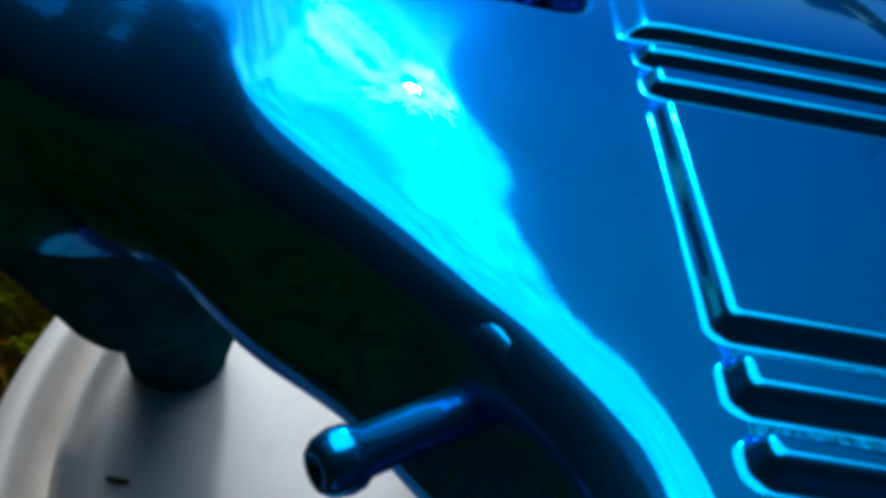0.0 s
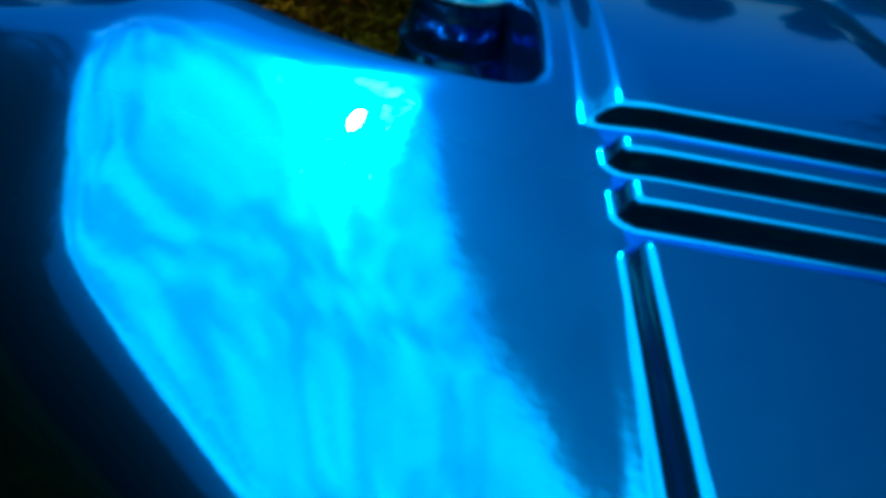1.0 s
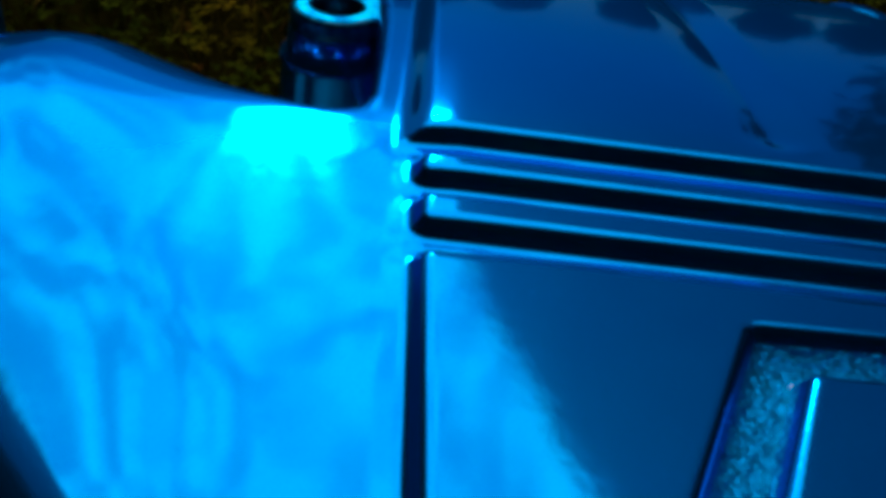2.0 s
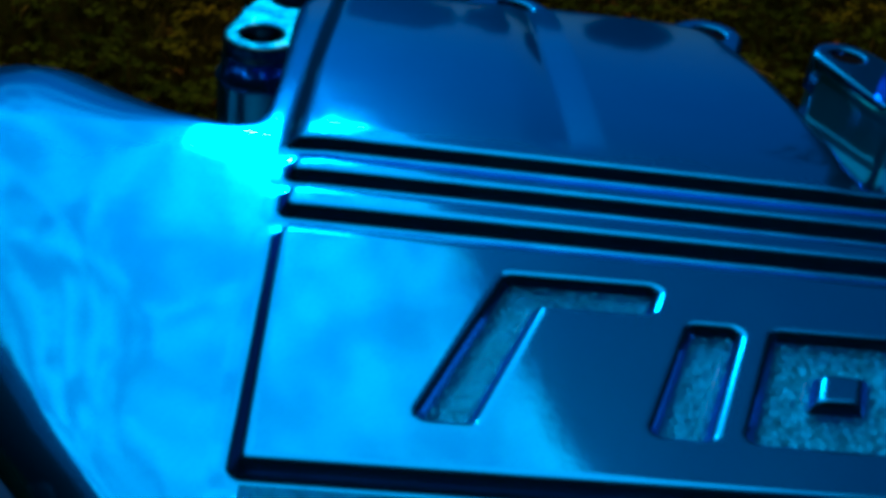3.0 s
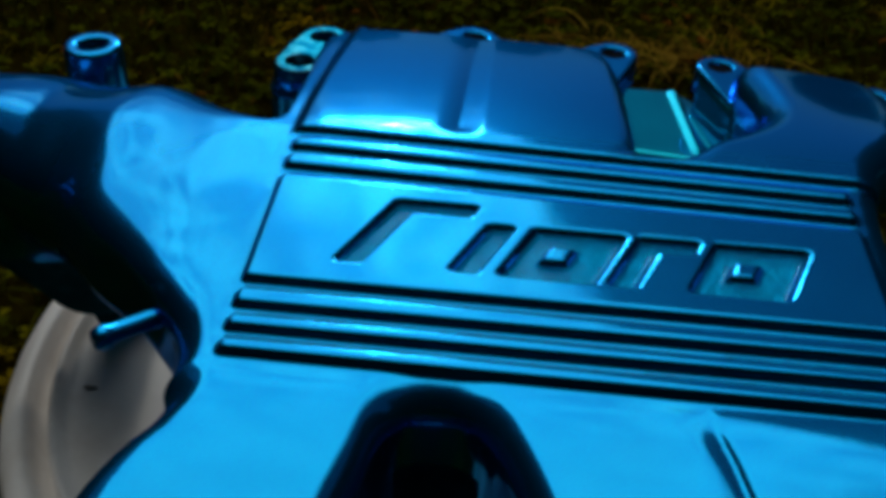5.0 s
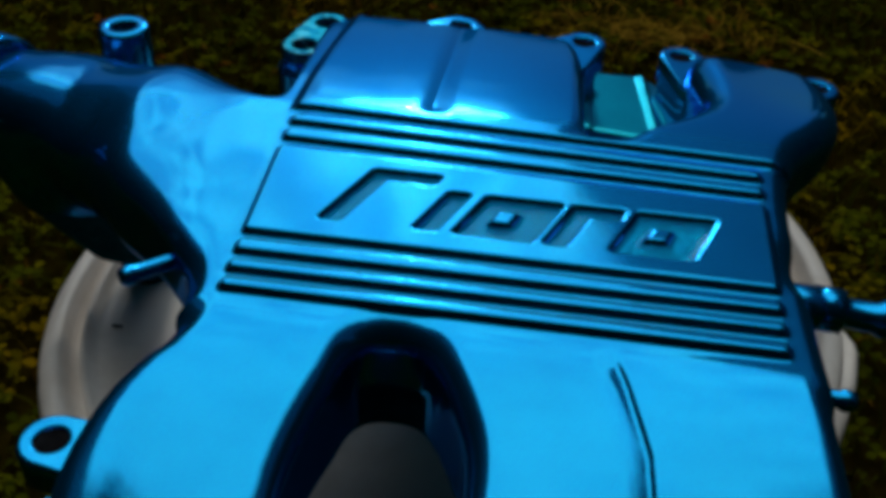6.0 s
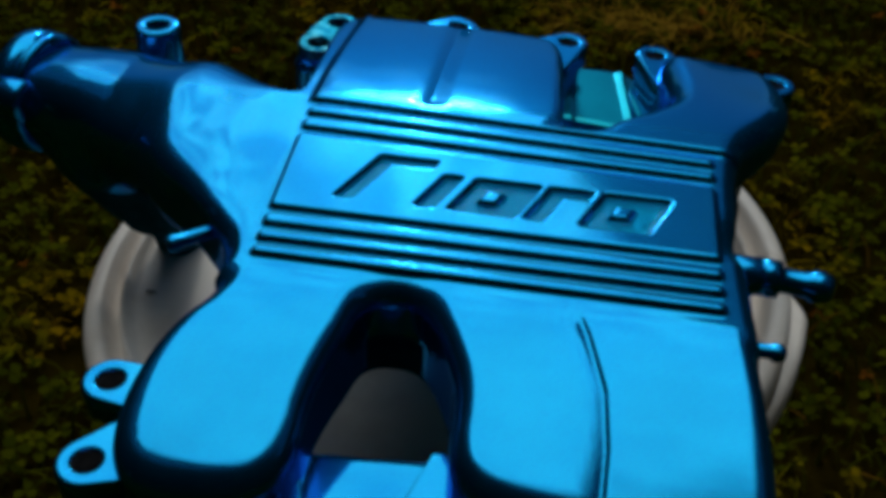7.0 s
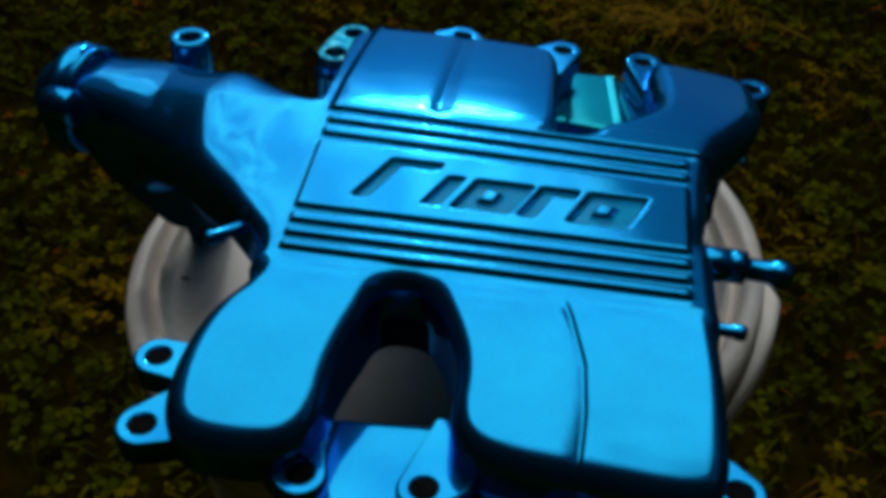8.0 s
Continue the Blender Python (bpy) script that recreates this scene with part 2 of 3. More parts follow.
def leaf_material(name, low, high, rough=0.55, patchy=0.0):
    m, n, l, p = material(name)
    g = n.new("ShaderNodeNewGeometry")
    col = ramp(n, l, g.outputs["Random Per Island"], [(0.0, low), (0.55, tuple((a + b) / 2 for a, b in zip(low, high))), (1.0, high)])
    patch = noise_tex(n, l, 4.5, 3.0, 0.6)
    tint = ramp(n, l, patch.outputs[0], [(0.34, (1 - 0.6 * patchy,) * 3), (0.52, (1.0, 1.0, 1.0)), (0.68, (1 + 2.2 * patchy, 1 + 0.5 * patchy, 1.0))])
    mixed = n.new("ShaderNodeMixRGB")
    mixed.blend_type = "MULTIPLY"
    mixed.inputs["Fac"].default_value = 1.0
    l.new(col.outputs["Color"], mixed.inputs["Color1"])
    l.new(tint.outputs["Color"], mixed.inputs["Color2"])
    l.new(mixed.outputs["Color"], p.inputs["Base Color"])
    p.inputs["Roughness"].default_value = rough
    p.inputs["Specular IOR Level"].default_value = 0.0
    return m


GRASS = leaf_material("grass_blades", (0.021, 0.027, 0.0012), (0.066, 0.070, 0.0028), 0.55, 0.8)
DRY = leaf_material("dry_grass", (0.06, 0.028, 0.002), (0.15, 0.075, 0.010), 0.7)
CLOVER = leaf_material("clover_leaves", (0.020, 0.027, 0.0012), (0.068, 0.073, 0.0028), 0.55, 0.8)


# ---- mesh helpers ----
def mesh_object(name, verts, faces, mat, parent=None, label="", smooth=True):
    me = bpy.data.meshes.new(name)
    me.from_pydata([tuple(v) for v in verts], [], [tuple(f) for f in faces])
    me.materials.append(mat)
    if smooth:
        me.shade_smooth()
    ob = new(name, me)
    if parent is not None:
        ob.parent = parent
    return tagged(ob, label)


def part(name, bm, mat, parent=None, label="", smooth=True):
    """Link a bmesh as one mesh object under a thing or under a part."""
    me = bpy.data.meshes.new(name)
    bm.to_mesh(me)
    bm.free()
    me.materials.append(mat)
    if smooth:
        me.shade_smooth()
    ob = new(name, me)
    if parent is not None:
        ob.parent = parent
    return tagged(ob, label)


def lathe(bm, profile, matrix=Matrix(), segments=40, closed=False):
    """Turn a profile of (radius, height) round the z axis."""
    rings = []
    for r, z in profile:
        rings.append([bm.verts.new(matrix @ Vector((r * math.cos(2 * math.pi * i / segments), r * math.sin(2 * math.pi * i / segments), z))) for i in range(segments)])
    pairs = list(zip(rings, rings[1:])) + ([(rings[-1], rings[0])] if closed else [])
    for a, b in pairs:
        for i in range(segments):
            j = (i + 1) % segments
            bm.faces.new((a[i], a[j], b[j], b[i]))
    if not closed:
        bm.faces.new(list(reversed(rings[0])))
        bm.faces.new(rings[-1])
    bmesh.ops.recalc_face_normals(bm, faces=bm.faces)
    return bm


def along(a, b):
    """A matrix whose origin is a and whose z axis points to b."""
    a, b = Vector(a), Vector(b)
    return Matrix.Translation(a) @ (b - a).to_track_quat("Z", "Y").to_matrix().to_4x4()


# ---- the casting as a blended solid ----
def stretch(*spans):
    """Grid lines from (start, end, step) spans that follow each other."""
    out = []
    for a, b, s in spans:
        n = max(1, round((b - a) / s))
        out += [a + (b - a) * i / n for i in range(n)]
    return np.array(out + [spans[-1][1]], np.float32)


GX = stretch((-0.262, -0.075, 0.0028), (-0.075, -0.012, 0.0022), (-0.012, 0.004, 0.0006), (0.004, 0.026, 0.0016), (0.026, 0.202, 0.0009), (0.202, 0.218, 0.0012), (0.218, 0.230, 0.0009), (0.230, 0.304, 0.0026))
GY = stretch((-0.140, -0.012, 0.0018), (-0.012, 0.152, 0.00062), (0.152, 0.346, 0.0019))
GZ = stretch((-0.150, -0.070, 0.0040), (-0.070, -0.012, 0.0017), (-0.012, -0.0100, 0.0010), (-0.0100, 0.0022, 0.0007), (0.0022, 0.014, 0.0024))
FX, FY = np.meshgrid(GX, GY, indexing="ij")


def poly2(points):
    """Signed distance in plan to a closed polygon."""
    pts = np.array(points, np.float32)
    d = np.full(FX.shape, 1e9, np.float32)
    s = np.ones(FX.shape, np.float32)
    for (ax, ay), (bx, by) in zip(pts, np.roll(pts, 1, axis=0)):
        ex, ey = bx - ax, by - ay
        wx, wy = FX - ax, FY - ay
        h = np.clip((wx * ex + wy * ey) / (ex * ex + ey * ey), 0, 1)
        d = np.minimum(d, (wx - ex * h) ** 2 + (wy - ey * h) ** 2)
        c1, c2, c3 = FY >= ay, FY < by, ex * wy > ey * wx
        flip = (c1 & c2 & c3) | (~c1 & ~c2 & ~c3)
        s = np.where(flip, -s, s)
    return s * np.sqrt(d)


def curve_points(points, rounds=2):
    """Round off a closed polygon by cutting its corners."""
    for _ in range(rounds):
        out = []
        for a, b in zip(points, points[1:] + points[:1]):
            out += [(a[0] * 0.75 + b[0] * 0.25, a[1] * 0.75 + b[1] * 0.25), (a[0] * 0.25 + b[0] * 0.75, a[1] * 0.25 + b[1] * 0.75)]
        points = out
    return points


def slab(d2, low, high, r):
    """A plan shape raised from low to high (numbers or plan fields), with edges rounded by r."""
    high = np.broadcast_to(np.asarray(high, np.float32), FX.shape)[:, :, None]
    z = GZ[None, None, :]
    low = np.broadcast_to(np.asarray(low, np.float32), FX.shape)[:, :, None]
    dz = np.maximum(z - high, low - z) + r
    dp = d2[:, :, None] + r
    out = np.minimum(np.maximum(dp, dz), 0) + np.sqrt(np.maximum(dp, 0) ** 2 + np.maximum(dz, 0) ** 2) - r
    return out.astype(np.float32)


def tube(a, b, ra, rb):
    """A round tube that runs from a to b, its radius from ra to rb, with round ends."""
    a, b = np.array(a, np.float32), np.array(b, np.float32)
    e = b - a
    x, y, z = FX[:, :, None] - a[0], FY[:, :, None] - a[1], (GZ - a[2])[None, None, :]
    h = np.clip((x * e[0] + y * e[1] + z * e[2]) / (e @ e), 0, 1)
    return np.sqrt((x - e[0] * h) ** 2 + (y - e[1] * h) ** 2 + (z - e[2] * h) ** 2) - (ra + (rb - ra) * h)


def join(a, b, k):
    h = np.maximum(k - np.abs(a - b), 0) / k
    return np.minimum(a, b) - h * h * k * 0.25


def ease(v, a, b):
    t = np.clip((v - a) / (b - a), 0, 1)
    return t * t * (3 - 2 * t)


def surface(field):
    """Vertices and quads of the zero surface of a field on the grid."""
    nx, ny, nz = field.shape
    inside = field < 0
    c = np.zeros((nx - 1, ny - 1, nz - 1), np.int8)
    for i in (0, 1):
        for j in (0, 1):
            for k in (0, 1):
                c += inside[i:nx - 1 + i, j:ny - 1 + j, k:nz - 1 + k]
    cells = np.argwhere((c > 0) & (c < 8))
    index = np.full(c.shape, -1, np.int32)
    index[tuple(cells.T)] = np.arange(len(cells))
    total, count = np.zeros((len(cells), 3)), np.zeros(len(cells))
    axes = (GX.astype(float), GY.astype(float), GZ.astype(float))
    for axis in range(3):
        for p in (0, 1):
            for q in (0, 1):
                off = [p, q]
                off.insert(axis, 0)
                lo = cells + off
                hi = lo.copy()
                hi[:, axis] += 1
                fa, fb = field[tuple(lo.T)].astype(float), field[tuple(hi.T)].astype(float)
                on = (fa < 0) != (fb < 0)
                t = np.where(on, fa / np.where(on, fa - fb, 1), 0)
                pos = np.stack([axes[d][lo[:, d]] for d in range(3)], 1)
                pos[:, axis] += t * (axes[axis][hi[:, axis]] - axes[axis][lo[:, axis]])
                total[on] += pos[on]
                count[on] += 1
    verts = total / count[:, None]
    quads = []
    for axis in range(3):
        u, v = [d for d in range(3) if d != axis]
        a = [slice(None)] * 3
        b = [slice(None)] * 3
        a[axis], b[axis] = slice(0, -1), slice(1, None)
        sa, sb = inside[tuple(a)], inside[tuple(b)]
        e = np.argwhere(sa != sb)
        keep = (e[:, u] > 0) & (e[:, v] > 0) & (e[:, u] < field.shape[u] - 1) & (e[:, v] < field.shape[v] - 1)
        e = e[keep]
        flip = sb[tuple(e.T)] ^ (axis == 1)
        ring = []
        for du, dv in ((-1, -1), (0, -1), (0, 0), (-1, 0)):
            k = e.copy()
            k[:, u] += du
            k[:, v] += dv
            ring.append(index[tuple(k.T)])
        ring = np.stack(ring, 1)
        ring[flip] = ring[flip][:, ::-1]
        quads.append(ring)
    return verts, np.concatenate(quads)


def solid(name, field, mats, parent, second=None, label=""):
    """Mesh a field; its normals follow the field, and faces that second() picks take the second material."""
    verts, quads = surface(field)
    me = bpy.data.meshes.new(name)
    me.vertices.add(len(verts))
    me.vertices.foreach_set("co", verts.ravel().astype(np.float32))
    me.loops.add(quads.size)
    me.loops.foreach_set("vertex_index", quads.ravel().astype(np.int32))
    me.polygons.add(len(quads))
    me.polygons.foreach_set("loop_start", np.arange(0, quads.size, 4, dtype=np.int32))
    for m in mats:
        me.materials.append(m)
    if second is not None:
        me.polygons.foreach_set("material_index", second(verts[quads].mean(axis=1)).astype(np.int32))
    me.update(calc_edges=True)
    me.shade_smooth()
    slopes = np.gradient(field, GX, GY, GZ)
    cell, part_way = [], []
    for d, grid in enumerate((GX, GY, GZ)):
        i = np.clip(np.searchsorted(grid, verts[:, d]) - 1, 0, len(grid) - 2)
        cell.append(i)
        part_way.append(np.clip((verts[:, d] - grid[i]) / (grid[i + 1] - grid[i]), 0, 1))
    normals = np.zeros((len(verts), 3))
    for i in (0, 1):
        for j in (0, 1):
            for k in (0, 1):
                w = abs(1 - i - part_way[0]) * abs(1 - j - part_way[1]) * abs(1 - k - part_way[2])
                at = (cell[0] + i, cell[1] + j, cell[2] + k)
                for d in range(3):
                    normals[:, d] += w * slopes[d][at]
    normals /= np.maximum(np.linalg.norm(normals, axis=1), 1e-9)[:, None]
    me.normals_split_custom_set_from_vertices([tuple(v) for v in normals])
    ob = new(name, me)
    ob.parent = parent
    return tagged(ob, label)


# Pieces that stand proud of the top, at the side of the inlet: far edge and near edge, each with its slope.
RIBS = [((0.1353, -0.036), (0.1303, -0.034)), ((0.1222, -0.034), (0.1153, -0.028)), ((0.1062, -0.028), (0.0412, 0.002)), ((0.0334, 0.002), (0.0274, 0.004)), ((0.0196, 0.004), (0.0157, 0.004)), ((0.0080, 0.004), (0.0043, 0.000))]
DOME_EDGE = (0.1455, -0.037)
PLATE_RIGHT = 0.2212
PROUD = 0.0036
# Bolt ears: the hole at the top face, and the points that the pad runs out to.
EARS = [((-0.0602, -0.0377, -0.0566), [(-0.034, -0.026), (-0.030, -0.056)]), ((-0.0475, -0.091, -0.0490), [(-0.042, -0.066), (-0.026, -0.072), (-0.026, -0.098)]),
        ((0.038, -0.105, -0.0500), [(0.0150, -0.1010), (0.0405, -0.0700)]), ((0.0990, -0.1035, -0.0500), [(0.1010, -0.0520), (0.1240, -0.0985)]),
        ((0.173, -0.108, -0.0500), [(0.150, -0.098), (0.196, -0.098)]), ((0.251, -0.079, -0.0500), [(0.236, -0.050), (0.232, -0.104)]),
        ((0.0614, 0.3037, -0.0260), [(0.034, 0.294), (0.088, 0.292)]), ((0.1398, 0.3046, -0.0295), [(0.112, 0.300), (0.138, 0.262)]),
        ((0.2025, 0.3143, -0.0377), [(0.190, 0.310), (0.205, 0.262), (0.226, 0.300)]), ((0.2862, 0.2982, -0.0418), [(0.266, 0.298), (0.272, 0.276)])]


def left_end(y):
    return 0.0018 - 0.034 * y


def proud_height():
    """How far the top lies under the faces of the ribs."""
    d = np.full(FX.shape, 1.0)
    for (y0, s0), (y1, s1) in RIBS:
        across, along_x = np.maximum(FY - y0 - s0 * FX, y1 + s1 * FX - FY) + 0.0008, np.maximum(left_end(FY) - FX, FX - PLATE_RIGHT + 0.018 * (0.07 - FY)) + 0.0008
        rounded = np.minimum(np.maximum(across, along_x), 0) + np.hypot(np.maximum(across, 0), np.maximum(along_x, 0)) - 0.0008
        d = np.minimum(d, rounded)
    way = np.arange(-0.003, 0.008, 0.0001)
    wall = np.interp(way, [-0.0008, 0.0002, 0.0019, 0.0030, 0.0058], [0.0, 0.12, 0.935, 0.975, 1.0])
    wall = np.convolve(np.pad(wall, 3, mode="edge"), np.ones(7) / 7, mode="valid")
    # at the side of the inlet the back eases down into the fan
    back = np.maximum(np.interp(DOME_EDGE[0] + DOME_EDGE[1] * FX - FY, way, wall), 1 - ease(FX, -0.0085, -0.0015))
    h = np.minimum(np.interp(d, way, wall), back)
    beside = ease(FX, PLATE_RIGHT + 0.002, PLATE_RIGHT + 0.010) * ease(FY, 0.126, 0.170)
    return -PROUD * (h * (1 - beside)).astype(np.float32)


def casting():
    # height of the upper side
    top = np.zeros(FX.shape, np.float32)
    top -= 0.028 * np.clip((-FY - 0.002) / 0.108, 0, 1.2) ** 1.4
    top -= 0.0198 * np.clip((FY - 0.150) / 0.14, 0, 1.2) ** 1.4
    top -= 0.006 * ease(FX, 0.19, 0.29) * ease(FY, 0.14, 0.25)
    # creases between the joined runners
    seam = FX - np.interp(-FY, [0.000, 0.018, 0.045, 0.071, 0.105, 0.14], [0.1530, 0.1600, 0.1684, 0.1708, 0.1698, 0.1698]).astype(np.float32)
    top -= 0.0014 * np.where(seam < 0, np.clip(1 + seam / 0.0110, 0, 1) ** 2, ease(-seam, -0.0018, 0.0)) * ease(-FY, -0.001, 0.016)
    across = FX - 0.0640
    top -= 0.0013 * np.where(across < 0, np.clip(1 + across / 0.0130, 0, 1) ** 2, np.clip(1 - across / 0.0100, 0, 1)) * ease(FY, 0.1465, 0.156)
    # the upper side rolls off towards the rim of the inlet fan
    fan = curve_points([(0.008, -0.014), (-0.008, 0.004), (-0.025, 0.028), (-0.045, 0.050), (-0.071, 0.077), (-0.085, 0.098), (-0.090, 0.135), (-0.092, 0.170), (-0.080, 0.190), (-0.060, 0.1735), (-0.036, 0.1575), (-0.012, 0.1535), (0.004, 0.1550)], 2)
    d_fan = poly2(fan)
    top -= 0.0012 * np.clip(1 + d_fan / 0.020, 0, 2) ** 2 * ease(-FX, 0.004, 0.016) * ease(-FY, -0.165, -0.120) * ease(FY, -0.012, 0.020)
    # by the far corner the fan dips a little towards the ribs
    top -= 0.0005 * ease(FX, -0.036, -0.006) * ease(-FX, -0.004, 0.004) * ease(FY, 0.098, 0.146) * ease(-FY, -0.190, -0.160)
    # towards the runner and the inlet the fan swells up again
    top += 0.0007 * ease(-FX, 0.012, 0.042) * ease(-FY, -0.135, -0.060)
    # left of the fan the neck falls away to the tube
    top -= np.minimum(0.20 * (np.sqrt(np.maximum(-0.084 - FX, 0) ** 2 + 0.004 ** 2) - 0.004), 0.0085)
    # the ribs, the panel and the back stand proud, with sloping walls that end in a fillet
    top += proud_height()
    top -= 0.0036 * ease(-emblem(), -0.0012, 0.0015)

    # one outline in plan for the plenum, its runners and the inlet fan
    plan = poly2([(-0.012, -0.006), (0.232, -0.006), (0.232, 0.148), (-0.012, 0.150)])
    left = curve_points([(-0.004, 0.04), (-0.007, -0.012), (-0.026, -0.036), (-0.035, -0.070), (-0.033, -0.098), (-0.018, -0.111), (0.014, -0.111), (0.035, -0.105), (0.0455, -0.088), (0.0450, -0.058), (0.058, -0.012), (0.060, 0.04)], 2)
    pair = curve_points([(0.082, 0.04), (0.087, -0.010), (0.098, -0.030), (0.107, -0.052), (0.106, -0.082), (0.118, -0.096), (0.140, -0.101), (0.170, -0.1025), (0.228, -0.1055), (0.242, -0.094), (0.241, -0.060), (0.2365, -0.018), (0.233, 0.020), (0.232, 0.06)], 2)
    plan = join(join(plan, poly2(left), 0.016), poly2(pair), 0.016)
    back = curve_points([(-0.016, 0.12), (-0.013, 0.19), (-0.019, 0.255), (-0.018, 0.287), (-0.004, 0.297), (0.056, 0.297), (0.120, 0.292), (0.137, 0.280), (0.140, 0.20), (0.142, 0.12)], 2)
    right = curve_points([(0.150, 0.12), (0.166, 0.160), (0.190, 0.182), (0.204, 0.205), (0.206, 0.235), (0.202, 0.285), (0.212, 0.293), (0.268, 0.291), (0.283, 0.275), (0.285, 0.225), (0.268, 0.180), (0.245, 0.150), (0.234, 0.118), (0.232, 0.07), (0.20, 0.07)], 2)
    plan = join(join(plan, poly2(back), 0.010), poly2(right), 0.012)
    plan = join(plan, d_fan, 0.010)
    soft = 0.011 - 0.003 * ease(FY, 0.13, 0.17) + 0.009 * ease(FX, 0.15, 0.22) * ease(FY, 0.12, 0.17) - 0.001 * ease(-FX, 0.004, 0.040) * ease(FY, -0.01, 0.04) * ease(-FY, -0.13, -0.09) + 0.006 * ease(-FX, 0.004, 0.040) * ease(FY, 0.09, 0.13) - 0.009 * ease(FY, 0.130, 0.148) * ease(FX, -0.060, -0.030) * ease(-FX, -0.004, 0.004)
    under = -0.064 + 0.014 * ease(-FX, 0.000, 0.030) * ease(FY, 0.000, 0.030) + 0.020 * ease(FX, 0.216, 0.236) * ease(FY, 0.085, 0.125) * ease(-FY, -0.285, -0.255)
    f = slab(plan, under, top, soft[:, :, None])
    f = join(f, slab(poly2([(0.000, 0.076), (0.222, 0.076), (0.222, 0.140), (0.000, 0.140)]), -0.100, -0.030, 0.020), 0.012)
    # the inlet closes from the fan to a round tube
    neck = join(tube((-0.20, 0.190, -0.047), (-0.145, 0.181, -0.0465), 0.0360, 0.0360), tube((-0.145, 0.181, -0.0465), (-0.083, 0.157, -0.0415), 0.0360, 0.0390), 0.026)
    neck = join(neck, tube((-0.095, 0.152, -0.0420), (-0.050, 0.114, -0.0400), 0.0385, 0.0365), 0.03)
    neck = join(neck, tube((-0.150, 0.178, -0.0760), (-0.131, 0.187, -0.1170), 0.0370, 0.0310), 0.02)
    f = join(f, neck, 0.028)
    # the blends must not swell the flat upper side
    lid = GZ[None, None, :] - top[:, :, None]
    k = (0.0004 + 0.016 * ease(-FX, 0.020, 0.070))[:, :, None]
    h = np.maximum(k - np.abs(f - lid), 0) / k
    f = np.maximum(f, lid) + h * h * k * 0.25
    # flanges that tie the runners together
    f = join(f, slab(poly2([(-0.026, -0.096), (0.030, -0.100), (0.050, -0.116), (0.090, -0.116), (0.235, -0.108), (0.235, -0.066), (0.100, -0.054), (0.092, -0.0555), (0.040, -0.0595), (-0.026, -0.066)]), -0.074, -0.062, 0.0015), 0.002)
    f = join(f, slab(np.minimum(poly2([(-0.018, 0.245), (0.150, 0.245), (0.146, 0.312), (-0.018, 0.312)]), poly2([(0.206, 0.245), (0.285, 0.245), (0.285, 0.300), (0.206, 0.300)])), -0.076, -0.056, 0.003), 0.004)
    # the pocket between the back and the right dome: a flat floor, a bead, and a face that falls towards the dome so
    # that it mirrors less bright sky
    f = join(f, slab(poly2([(0.130, 0.140), (0.205, 0.165), (0.212, 0.300), (0.150, 0.300)]), -0.094, -0.082, 0.003), 0.004)
    fold = FX - (0.1884 - 0.12 * (FY - 0.277))
    floor_top = np.where(fold < 0, -0.0662, -0.0668 - 0.40 * np.clip(fold - 0.001, 0, 0.035))
    f = join(f, slab(poly2([(0.136, 0.262), (0.224, 0.250), (0.222, 0.300), (0.204, 0.325), (0.196, 0.337), (0.150, 0.337), (0.136, 0.32)]), -0.086, floor_top, 0.0025), 0.003)
    f = join(f, slab(poly2([(0.193, 0.322), (0.190, 0.307), (0.203, 0.262), (0.226, 0.262), (0.226, 0.308), (0.206, 0.325)]), -0.086, -0.0405, 0.003), 0.004)
    f = join(f, slab(poly2([(0.128, 0.313), (0.139, 0.317), (0.150, 0.306), (0.140, 0.262), (0.118, 0.262), (0.118, 0.300)]), -0.086, -0.0340, 0.003), 0.004)
    # bead added to catch a highlight along the fold
    f = join(f, tube((0.1816, 0.334, -0.0672), (0.1898, 0.265, -0.0672), 0.0024, 0.0024), 0.002)
    # bolt holes go through
    for (x, y, z), tails in EARS:
        f = np.maximum(f, np.minimum((0.0088 - np.hypot(FX - x, FY - y))[:, :, None], z + 0.003 - GZ[None, None, :]))
    return f


def slanted(x, y, w, h):
    """A slanted block of the emblem, from its lower corner."""
    lean = 0.42
    return poly2([(x, y), (x + w, y), (x + w + lean * h, y + h), (x + lean * h, y + h)])


def emblem():
    """Five sunk slanted marks: two angles, a bar and two open blocks."""
    r = 0.0012
    d = np.minimum(slanted(0.0305, 0.0545, 0.0062, 0.039), slanted(0.0446, 0.0880, 0.0285, 0.0055))
    d = np.minimum(d, slanted(0.0715, 0.0545, 0.0068, 0.0275))
    for x in (0.0885, 0.1550):
        d = np.minimum(d, np.maximum(slanted(x, 0.0545, 0.0310, 0.0275), -slanted(x + 0.0105, 0.0625, 0.0125, 0.0115)))
    d = np.minimum(d, slanted(0.1270, 0.0545, 0.0066, 0.0275))
    d = np.minimum(d, slanted(0.1362, 0.0765, 0.0195, 0.0055))
    return d - r


manifold = tagged(new("intake_manifold"), "glossy blue metallic cast engine intake manifold on an upturned white tub", "intake manifold")


def rough_cast(c):
    """Which paint a face has: pebbly in the emblem and on the near lips of the grooves, dull and dark under the casting
    and for the shade in the arch, teal in the pocket.
    """
    x, y, z = c[:, 0], c[:, 1], c[:, 2]
    on = (z < -0.0024) & (z > -0.0100) & (x > 0.010) & (x < 0.215) & (y > 0.046) & (y < 0.105)
    edges = [(DOME_EDGE, RIBS[0][0], 0.76)] + [(p[1], q[0], 0.76 if p[1][0] > 0.1 else 0.38) for p, q in zip(RIBS, RIBS[1:])]
    for (y1, s1), (y0, s0), share in edges:
        v, w = y1 + s1 * x - y, y1 + s1 * x - y0 - s0 * x
